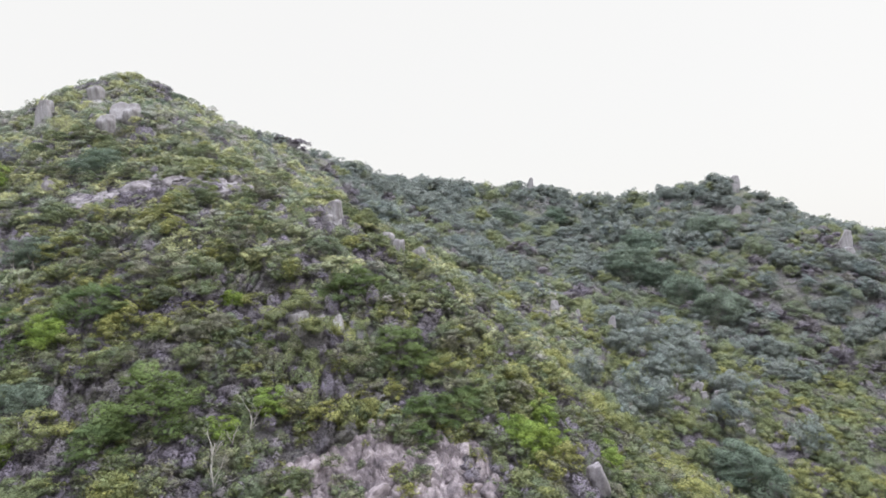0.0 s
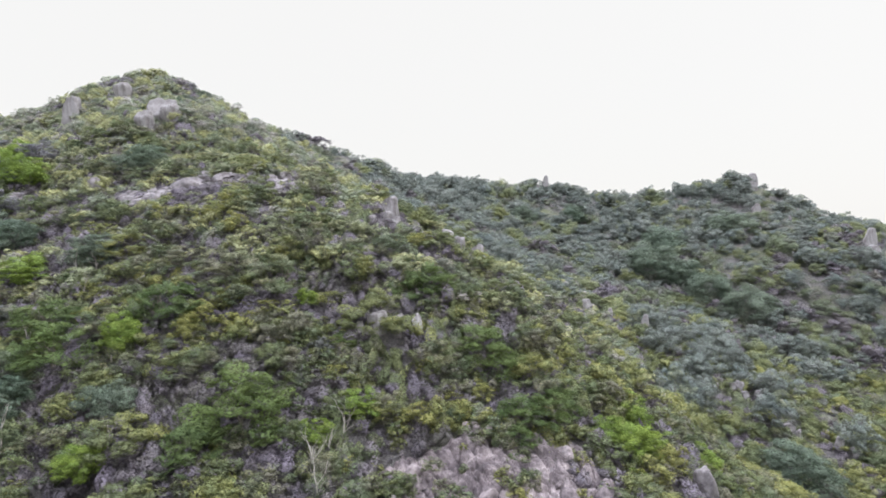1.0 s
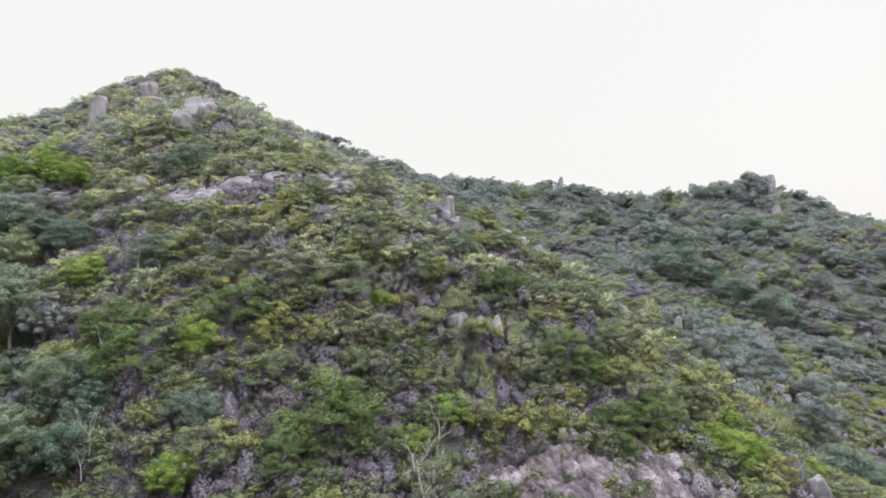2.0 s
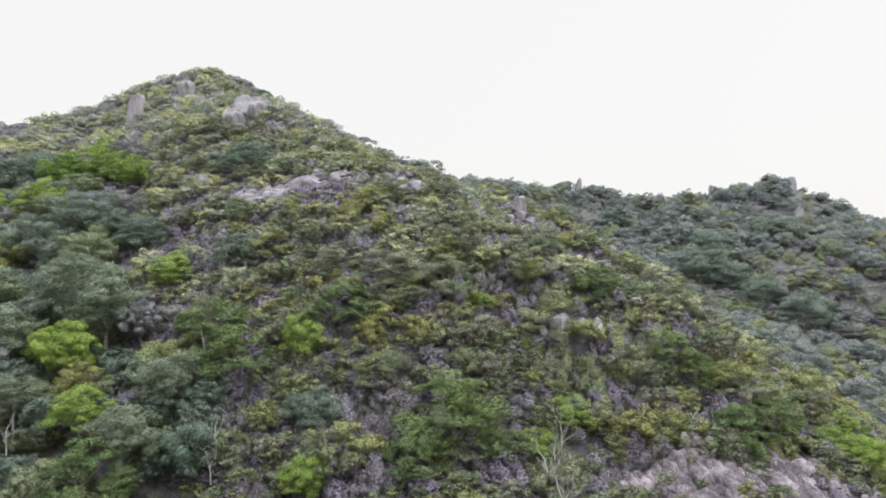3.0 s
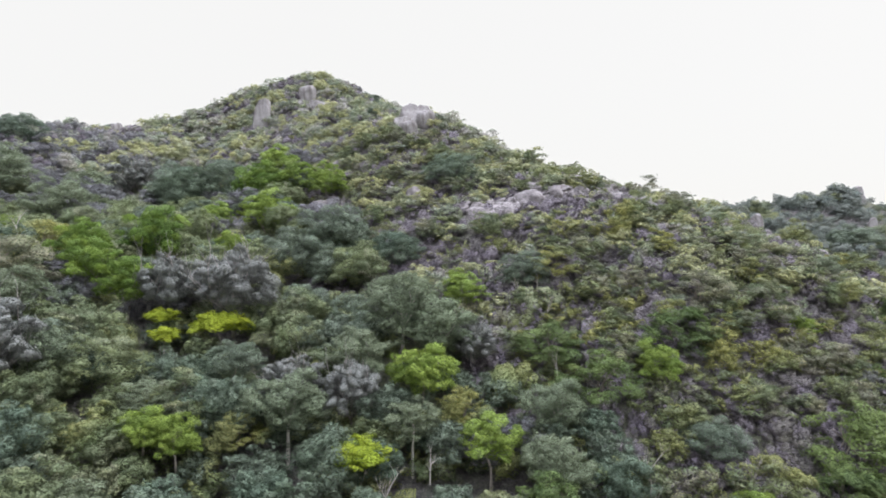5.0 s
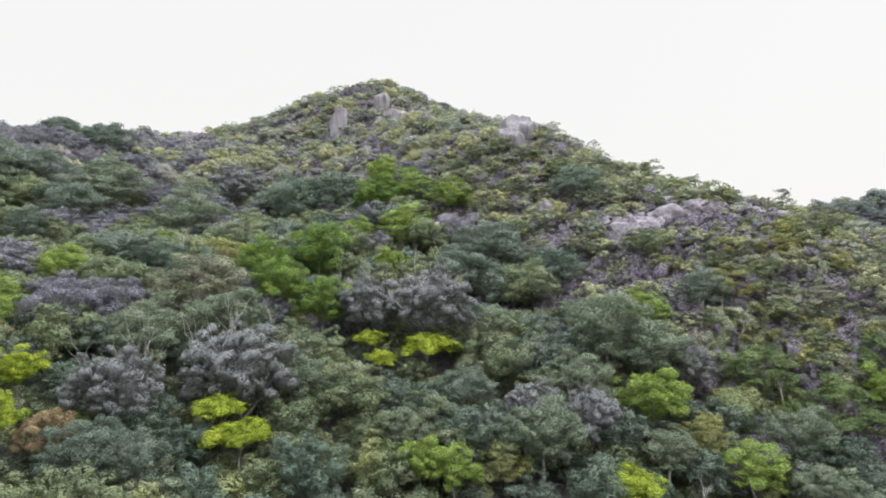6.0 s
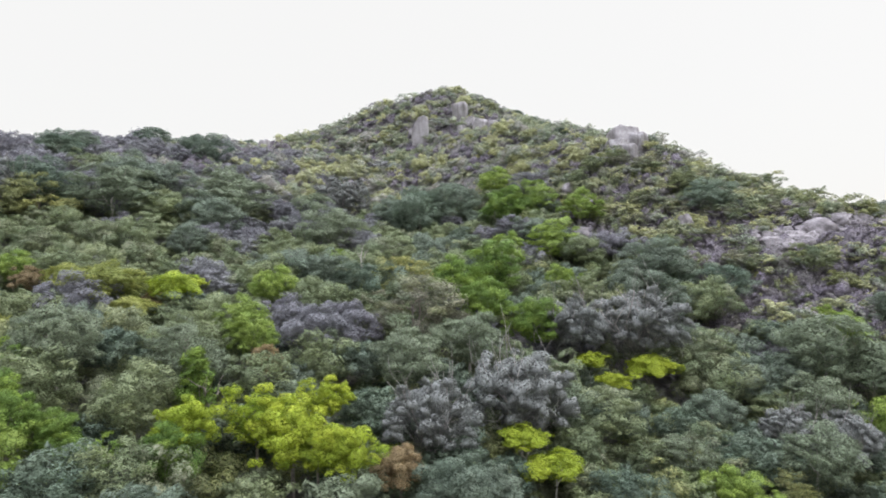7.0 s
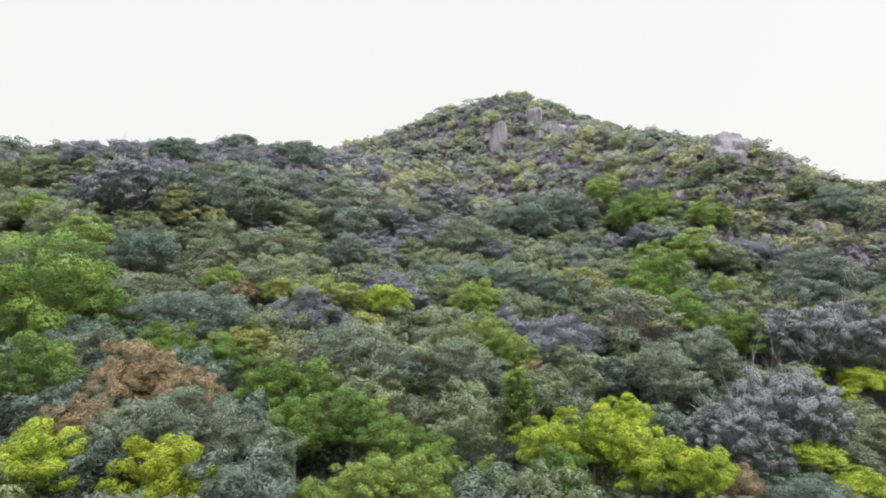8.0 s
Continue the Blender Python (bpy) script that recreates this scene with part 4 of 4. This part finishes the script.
# scrub on the upper hill
upper, rng = scattered(23, -125, 20, 56, 122, 1.9)
keep = (woodland(upper[:, 0], upper[:, 1]) <= 0.45) & band(upper) & ((upper[:, 1] > 64) | (upper[:, 0] < -62)) & clear(upper, 0.8, 1.15)
keep &= upper[:, 1] < 114 + 0.3 * (upper[:, 0] + 60)
upper = upper[keep]
upper = upper[seen(upper)]
upper_protos = [crown(300 + k, "dome", 1.25, (1.2, 1.5)[k % 2], -0.3, 12, 4, 0.13, 0.6, 0.7, 4, 2) for k in range(4)]
upper_protos += [sprays(310 + k, 1.45, 1.25, 13, 4, 0.13, 4, 2) for k in range(5)]
size = 0.5 + 1.1 * rng.rand(len(upper)) ** 2.0
ash = (smooth(-upper[:, 0], 66, 82) * (1 - smooth(upper[:, 1], 84, 96)) + 0.25 * rng.normal(size=len(upper))) > 0.45
cover("upper_scrub", upper_protos, upper[~ash], size[~ash], rng.rand((~ash).sum()), LEAF_UPPER_HAZED,
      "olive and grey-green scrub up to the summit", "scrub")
cover("ridge_scrub", upper_protos, upper[ash], size[ash] * 0.95, rng.rand(ash.sum()), LEAF_ASH,
      "ash-grey low trees and scrub along the side ridge", "scrub")

# low growth under it
mat_, rng = scattered(34, -122, 20, 58, 118, 1.55)
mat_ = mat_[(woodland(mat_[:, 0], mat_[:, 1]) <= 0.5) & ((mat_[:, 1] > 62) | (mat_[:, 0] < -60)) & (mat_[:, 1] < 114 + 0.3 * (mat_[:, 0] + 60)) & band(mat_)]
mat_ = mat_[seen(mat_, 0.8)]
dry = wavy(mat_[:, 0], mat_[:, 1], 9.0, 35) + 0.7 * rng.normal(size=len(mat_)) < 0.0
cover("dry_undergrowth", low_protos, mat_[dry], rng.uniform(1.0, 1.7, dry.sum()), rng.rand(dry.sum()), DRY_BRUSH,
      "low mauve-grey withered growth on the upper slope", "undergrowth", 0.6 + 0.8 * rng.rand(dry.sum()), 0.0, 0.7)
cover("green_undergrowth", low_protos, mat_[~dry], rng.uniform(1.0, 1.7, (~dry).sum()), rng.rand((~dry).sum()), LEAF_UPPER_HAZED,
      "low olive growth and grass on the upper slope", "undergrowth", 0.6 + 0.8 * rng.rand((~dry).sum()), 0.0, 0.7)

# woods on the farther hill
far, rng = scattered(24, -64, 135, 40, 214, 2.5)
keep = (far[:, 0] > np.where(far[:, 1] > 110, -64, 6 - 0.42 * (far[:, 1] - 40))) & (far[:, 1] > 92 + 5 * wavy(far[:, 0], far[:, 1], 20, 57) - 0.35 * np.maximum(10 - far[:, 0], 0)) & band(far) & clear(far, 0.8, 1.8)
far = far[keep]
far = far[seen(far)]
far_protos = [crown(400 + k, "dome", 1.9, 2.2, -0.4, 10, 2, 0.22, 0.62, 1.0, 4, 2) for k in range(5)]
far_protos += [sprays(410 + k, 2.1, 1.7, 11, 2, 0.22, 4, 2) for k in range(3)]
size = 0.5 + 1.25 * rng.rand(len(far)) ** 2.2
# haze-blued woods in the gullies and towards the crest, olive and withered on the open slopes
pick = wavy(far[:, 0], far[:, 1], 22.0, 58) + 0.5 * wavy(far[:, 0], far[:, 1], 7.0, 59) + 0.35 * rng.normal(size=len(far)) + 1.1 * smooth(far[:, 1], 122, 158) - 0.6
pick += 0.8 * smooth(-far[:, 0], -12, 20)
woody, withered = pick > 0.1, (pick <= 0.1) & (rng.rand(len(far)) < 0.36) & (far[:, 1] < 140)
olive = ~woody & ~withered
cover("far_woods", far_protos, far[woody], size[woody], rng.rand(woody.sum()), LEAF_FAR_HAZED,
      "scrub wood on the farther hill, blued to stand in for haze", "wood")
cover("far_scrub", far_protos, far[olive], 0.95 * size[olive] + 0.1, rng.rand(olive.sum()), LEAF_SLOPE,
      "olive scrub on the open slopes of the farther hill", "scrub")
cover("far_brush", far_protos, far[withered], 0.85 * size[withered] + 0.1, rng.rand(withered.sum()), DRY_BRUSH,
      "mauve-grey withered scrub on the farther hill", "brush")

# taller trees of those woods, in stands
stand, rng = scattered(30, -30, 130, 60, 205, 4.2)
stand = stand[seen(stand, 4.0) & clear(stand, 0.5, 2.4)]
rng = np.random.RandomState(31)
stand = stand[(stand[:, 0] > 10 - 0.42 * (stand[:, 1] - 40)) & band(stand) & (wavy(stand[:, 0], stand[:, 1], 34, 55) + 0.4 * rng.normal(size=len(stand)) > 0.25)]
stand_protos = [crown(430 + k, "dome", 2.6, (3.6, 4.2)[k % 2], 0.3, 18, 3, 0.24, 0.6, 0.8, 5, 2) for k in range(5)]
cover("far_trees", stand_protos, stand, 0.6 + 0.6 * rng.rand(len(stand)), 0.8 + 0.4 * rng.rand(len(stand)), LEAF_FAR_HAZED,
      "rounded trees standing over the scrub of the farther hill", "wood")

# scrub on the near flank of that hill
flank, rng = scattered(28, -4, 84, 30, 102, 1.85)
flank = flank[seen(flank)]
flank = flank[(flank[:, 0] > 8 - 0.3 * (flank[:, 1] - 40)) & (flank[:, 1] < 94 + 5 * wavy(flank[:, 0], flank[:, 1], 20, 57)) & band(flank) & clear(flank, 0.8, 0.9)]
sort = wavy(flank[:, 0], flank[:, 1], 12.0, 51) + rng.normal(size=len(flank)) * 0.5
pale = sort > 0.6
cover("flank_scrub", upper_protos, flank[~pale], 0.65 + 0.9 * rng.rand((~pale).sum()) ** 1.7, rng.rand((~pale).sum()), LEAF_SCRUB,
      "olive scrub on the flank across the gully", "scrub")
cover("flank_brush", brush_protos, flank[pale], rng.uniform(0.9, 1.6, pale.sum()), rng.rand(pale.sum()), DRY_BRUSH,
      "grey leafless brush on the flank across the gully", "brush")

mat_, rng = scattered(36, -4, 84, 30, 100, 1.9)
mat_ = mat_[(mat_[:, 0] > 8 - 0.3 * (mat_[:, 1] - 40)) & band(mat_)]
mat_ = mat_[seen(mat_, 0.8)]
dry = wavy(mat_[:, 0], mat_[:, 1], 9.0, 37) + 0.7 * rng.normal(size=len(mat_)) < -0.25
cover("dry_undergrowth", low_protos, mat_[dry], rng.uniform(1.2, 2.0, dry.sum()), rng.rand(dry.sum()), DRY_BRUSH,
      "low withered growth on the flank across the gully", "undergrowth", 0.6 + 0.6 * rng.rand(dry.sum()), 0.0, 0.7)
cover("green_undergrowth", low_protos, mat_[~dry], rng.uniform(1.2, 2.0, (~dry).sum()), rng.rand((~dry).sum()), LEAF_SLOPE,
      "low olive growth and grass on the flank across the gully", "undergrowth", 0.6 + 0.6 * rng.rand((~dry).sum()), 0.0, 0.7)


# ---- single trees ----
def planted(protos, places, tall=1.0, r0=2.0, middle=0.56, lift=0.0, stretch=1.12):
    """Stands the trees of a kind at their places, each turned and sized for itself, the middle of its crown among the tops around it."""
    r = np.random.RandomState(len(places) * 13 + 1)
    for i, (x, y, half) in enumerate(places):
        size, k = half / r0, tall * r.uniform(0.92, 1.08)
        centre = float(2.0 * woodland(x, y)) + (0.45 + lift) * half
        k *= min(max(centre / (middle * protos[0]["top"] * size * k), 1.0), stretch)
        up_by = centre - middle * protos[0]["top"] * size * k
        put(protos[i % len(protos)], lean_on(x, y, r.uniform(0, 6.28), size, -min(up_by, 3.0 * size * k), k))


planted([tree("broadleaf_tree", 500 + k, "dome", LEAF_GREEN, 2.0, 3.3, 50, 18, 0.09, "fresh green broadleaf tree with a clumped crown",
              "tree", "broadleaf trees of the hollow", None, 0.12, 0.62, 0.7) for k in range(3)], [q for q in GREEN_AT if q[0] < -45])
planted([tree("tall_shrub", 510 + k, "spread", LEAF_HILL, 2.0, 2.8, 54, 12, 0.09, "deep green tall shrub with a clumped crown",
              "shrub", "green shrubs of the spur", None, 0.0, 0.55) for k in range(3)], [q for q in GREEN_AT if q[0] >= -45])
planted([tree("broadleaf_tree", 520 + k, ("dome", "layered")[k], LEAF_LIME, 2.0, 3.1, 46, 15, 0.09, "light green broadleaf tree in young leaf",
              "tree", "light green trees", None, 0.12, 0.6, 0.8) for k in range(2)], LIME_AT)
planted([tree("broadleaf_tree", 540 + k, "dome", LEAF_YELLOW, 2.0, 3.2, 58, 18, 0.09, "bright yellow-green tree in new leaf", "tree",
              "yellow-green trees", None, 0.12, 0.66, 1.0) for k in range(3)], YELLOW_AT)
for leaf_, some_, tone in ((LEAF_YELLOW, FLATYELLOW_AT, "bright yellow-green"), (LEAF_GOLD, GOLD_AT, "dull gold-green")):
    planted([tree("umbrella_tree", 560 + k, "layered", leaf_, 2.0, 2.4, 34, 14, 0.10, "flat-topped " + tone + " umbrella tree on a thin trunk",
                  "tree", "flat-topped trees", PALE_BARK, 0.45, 0.5) for k in range(2)], some_, middle=0.72, lift=-0.2)
planted([tree("russet_tree", 580 + k, "dome", LEAF_RUSSET, 2.0, 3.0, 44, 26, 0.10, "russet-brown tree with withered leaves", "tree",
              "russet trees", None, 0.12, 0.7, 1.0) for k in range(2)], RUSSET_AT)
planted([tree("grey_tree", 600 + k, ("dome", "layered")[k % 2], LEAF_GREY, 2.0, 3.1, 46, 16, 0.085, "grey-green domed tree with small leaves", "tree",
              "grey-leaved trees", PALE_BARK, 0.12, 0.5) for k in range(3)], GREY_AT)
planted([twiggy_tree("bare_tree", 620 + k, 2.0, 3.0, 380, "grey leafless tree with a dome of fine twigs", "leafless trees", GREY_BARK) for k in range(3)], TWIG_AT)
planted([tree("evergreen_tree", 640 + k, "dome", LEAF_DARK, 2.0, 3.0, 36, 12, 0.10, "dark evergreen tree with a rounded crown", "tree",
              "dark evergreen trees", None, 0.0, 0.62) for k in range(3)], DARK_AT, 0.85)
planted([tree("olive_shrub", 660 + k, "spread", LEAF_SCRUB, 2.0, 2.6, 50, 12, 0.09, "tall olive-green shrub in spreading layers",
              "shrub", "tall shrubs", None, 0.15, 0.45) for k in range(3)], OLIVE_AT)
planted([tree("conical_tree", 680, "cone", LEAF_GREEN, 1.0, 3.4, 40, 20, 0.08, "slender conical green tree", "tree", "conical trees", None, 0.1, 0.5)], CONE_AT, r0=0.8, middle=0.5, lift=0.3)


def bare_trunk(seed):
    ob = new("dead_tree")
    r = np.random.RandomState(seed)
    bole = [(0, 0, -0.5), (r.normal() * 0.05, r.normal() * 0.05, 0.4), (r.normal() * 0.12, r.normal() * 0.12, 1.1), (r.normal() * 0.2, r.normal() * 0.2, 1.8)]
    part("trunk", tube(bole, [0.075, 0.06, 0.048, 0.03], 6), PALE_BARK, ob)
    for k in range(5):
        out, at = [], bole[1 + k % 3]
        limbs(r, at, (r.normal() * 0.9, r.normal() * 0.9, 0.9), r.uniform(0.8, 1.3), 0.03, 2, out, 3, 0.3)
        part("branch", joined(out), PALE_BARK, ob)
    ob["top"] = 3.0
    return tagged(ob, "pale dead tree with bare forked branches", "tree", "dead trees")


planted([bare_trunk(700 + k) for k in range(3)], BARE_AT, r0=1.8, middle=0.2)


# ---- rocks ----
def boulder_mesh(seed, flats=7, knob=0.10, level=4, square=4.5, mat=None):
    """A weathered granite block of unit size: a rounded block with broad slanted faces, cracks and dents."""
    r = np.random.RandomState(seed)
    bm = bmesh.new()
    bmesh.ops.create_icosphere(bm, subdivisions=level, radius=1.0)
    planes = [(Vector(unit(r.normal(size=3) * (1, 1, 0.7))), r.uniform(0.62, 0.95)) for _ in range(flats + 2)]
    off = Vector(r.uniform(-50, 50, 3))
    cracks = [(Vector(unit(r.normal(size=3) * (1, 1, 0.3))), r.uniform(-0.4, 0.4)) for _ in range(2)]
    for v in bm.verts:
        p = v.co / sum(abs(c) ** square for c in v.co) ** (1 / square)
        for n_, d in planes:
            over = p.dot(n_) - d
            if over > 0:
                p -= n_ * over * 0.92
        p *= 1 + knob * noise.fractal(p * 1.7 + off, 1.0, 2.0, 5)
        for n_, d in cracks:
            gap = abs(p.dot(n_) - d - 0.10 * noise.noise(p * 2.5 + off))
            if gap < 0.08:
                p *= 1 - 0.11 * (1 - gap / 0.08)
        v.co = p * 0.52
    me = bpy.data.meshes.new("boulder")
    bm.to_mesh(me)
    bm.free()
    me.materials.append(mat or GRANITE)
    me.polygons.foreach_set("use_smooth", np.full(len(me.polygons), True))
    return me


BOULDERS = [boulder_mesh(800 + k, 4 + k % 3, 0.10 + 0.02 * (k % 3)) for k in range(9)]
SLABS = [boulder_mesh(820 + k, 5, 0.13, 4, 3.6, SHEET_ROCK) for k in range(6)]


def rocks(name, places, label, group):
    """Sets rocks at their places; each reaches down into the soil."""
    r = np.random.RandomState(len(places) + 3)
    for row in places:
        x, y, w, h = row[0], row[1], row[-2], row[-1]
        soil_z = up_at(x, y)
        top = min(max(row[2] + 0.5 * h, soil_z + (0.6 if name == "rock_slab" else 0.85) * h), soil_z + 1.3 * h) if len(row) == 5 else soil_z + 0.9 * h
        foot = soil_z - 0.45 * w - 0.1
        slab = name == "rock_slab"
        ob = new(name, r.choice(SLABS if slab else BOULDERS))
        wide, tip = (r.uniform(0.85, 1.25), 0.14) if slab else (0.95, 0.10)
        ob.matrix_world = Matrix.LocRotScale((x, y, (top + foot) / 2), Euler((r.normal() * tip, r.normal() * tip, r.uniform(-0.5, 0.5))),
                                             (w * wide, w * r.uniform(0.75, 1.0), (top - foot) * (r.uniform(0.7, 1.0) if slab else 1.0)))
        tagged(ob, label, "boulder", group)


rocks("boulder", PEAK_ROCKS[:1], "tall pale granite pillar standing in the scrub", "summit rocks")
rocks("boulder", PEAK_ROCKS[1:], "grey granite block near the summit", "summit rocks")
rocks("rock_slab", SLAB_ROCKS + MORE_SLABS, "pale granite slab lying in the scrub", "granite slabs of the spur")
rocks("boulder", SPUR_ROCKS, "weathered granite boulder on the crest of the spur", "spur boulders")
fang = new("boulder", boulder_mesh(872, 4, 0.10, 4, 4.0, SHEET_ROCK))
fang.matrix_world = Matrix.LocRotScale((7.3, 28.0, up_at(7.3, 28.0) + 0.25), Euler((0.25, -0.45, 0.4)), (1.0, 1.1, 2.1))
tagged(fang, "mauve-grey rock fang leaning out of the scrub", "boulder", "spur boulders")
rng = np.random.RandomState(91)
for x, y, w, h in FAR_ROCKS:
    pieces = [(x, y, w, h)]
    if w > 1.7 and y < 110:   # a broken outcrop
        pieces = [(x + rng.normal() * 0.55 * w, y + rng.normal() * 0.55 * w, w * rng.uniform(0.25, 0.6), h * rng.uniform(0.5, 1.0)) for _ in range(3)]
    rocks("boulder", pieces, "pale granite boulder on the farther hillside", "far boulders")


def rock_bank(name, place, mat, blocks, rise_, label, flat=False):
    """Bare rock on the slope: a lumpy face with its edges under the soil, and ribs and blocks standing out of it."""
    cx, cy, ax, ay = place
    X, Y = np.meshgrid(cx + np.linspace(-1.15, 1.15, 120 if flat else 230) * ax, cy + np.linspace(-1.3, 1.2, 80 if flat else 150) * ay)
    edge = np.hypot((X - cx) / ax, (Y - cy) / ay) + 0.26 * wavy(X, Y, 2.2, 61) + 0.10 * wavy(X, Y, 0.8, 66)
    inside = 1 - smooth(edge, 0.6, 1.0)
    relief = np.empty(X.shape)
    for i in range(X.shape[0]):
        for j in range(X.shape[1]):
            x, y = float(X[i, j]), float(Y[i, j])
            u, v = 0.82 * x + 0.57 * y, 0.82 * y - 0.57 * x   # the ribs run aslant down the bank
            u += 0.35 * noise.noise((u * 0.8, v * 0.8, 3.0))
            gaps_ = noise.voronoi((u * 1.5, v * 0.75, 0.3))[0]
            fine = noise.voronoi((u * 4.2, v * 2.0, 7.3))[0]
            relief[i, j] = 1.3 * min(gaps_[1] - gaps_[0], 0.18) + 0.45 * min(fine[1] - fine[0], 0.2) + 0.36 * noise.fractal((u * 0.9, v * 0.45, 1.7), 1.0, 2.1, 6) - 0.5 * abs(noise.noise((u * 0.55, v * 0.3, 5.1)))
    z = height(X, Y) + rise_ * inside - 0.4 * smooth(edge, 0.92, 1.12) + relief * (0.5 if flat else 1.0) * inside
    k = np.arange(X.size).reshape(X.shape)
    q = np.stack([k[:-1, :-1], k[:-1, 1:], k[1:, 1:], k[1:, :-1]], -1).reshape(-1, 4)
    ob = new(name)
    ob.location = (cx, cy, up_at(cx, cy))
    face = new("bank_face", mesh_from("bank_face", np.stack([X - cx, Y - cy, z - up_at(cx, cy)], -1).reshape(-1, 3), q, mat, flat=True))
    face.parent = ob
    meshes = [boulder_mesh(840 + k, 5, 0.16, 3, 3.0, mat) for k in range(5)]
    r = np.random.RandomState(77)
    for i in range(blocks):
        a, d = r.uniform(0, 6.28), math.sqrt(r.uniform(0.0, 0.85))
        x, y = cx + ax * d * math.cos(a), cy + ay * d * math.sin(a)
        w = r.uniform(0.22, 0.9) if flat else 0.22 + 0.75 * r.rand() ** 2
        piece = new("rock_rib", meshes[i % 5])
        piece.parent = ob
        slope = math.atan(up_at(x, y + 0.5) - up_at(x, y - 0.5))
        size = (w * 1.5, w * r.uniform(1.1, 2.0), w * 0.5) if flat else (w * r.uniform(0.6, 1.1), w * r.uniform(0.8, 1.6), w * 0.8)
        piece.matrix_local = Matrix.LocRotScale((x - cx, y - cy, up_at(x, y) - up_at(cx, cy) + rise_ + 0.02), Euler((slope + r.normal() * 0.15, r.normal() * 0.2, -0.55 + r.normal() * 0.3)), size)
    return tagged(ob, label, "rock face")


rock_bank("rock_bank", SCAR, SCAR_ROCK, 48, 0.30, "mauve-brown eroded rock bank bare of plants")
rock_bank("rock_sheet", SHEET, SHEET_ROCK, 26, 0.22, "mauve-grey rock sheet lying bare on the slope", True)
rock_bank("rock_sheet", UPPER_SHEET, SHEET_ROCK, 30, 0.22, "mauve-grey rock sheet between the slabs of the crest", True)

# green shrubs and tufts that grow on the bank
rng = np.random.RandomState(95)
on_bank = np.concatenate([np.stack([-1.7 + 0.45 * rng.normal(size=9), rng.uniform(24.2, 29.2, 9)], -1),
                          np.stack([SCAR[0] + rng.uniform(-0.9, 0.95, 17) * SCAR[2], SCAR[1] + rng.uniform(-0.8, 0.9, 17) * SCAR[3]], -1)])
cover("bank_shrubs", scrub_protos, on_bank, 0.2 + 0.4 * rng.rand(len(on_bank)), rng.rand(len(on_bank)), LEAF_SCRUB,
      "small green shrubs rooted in the cracks of the rock bank", "shrubs", None, -0.35)
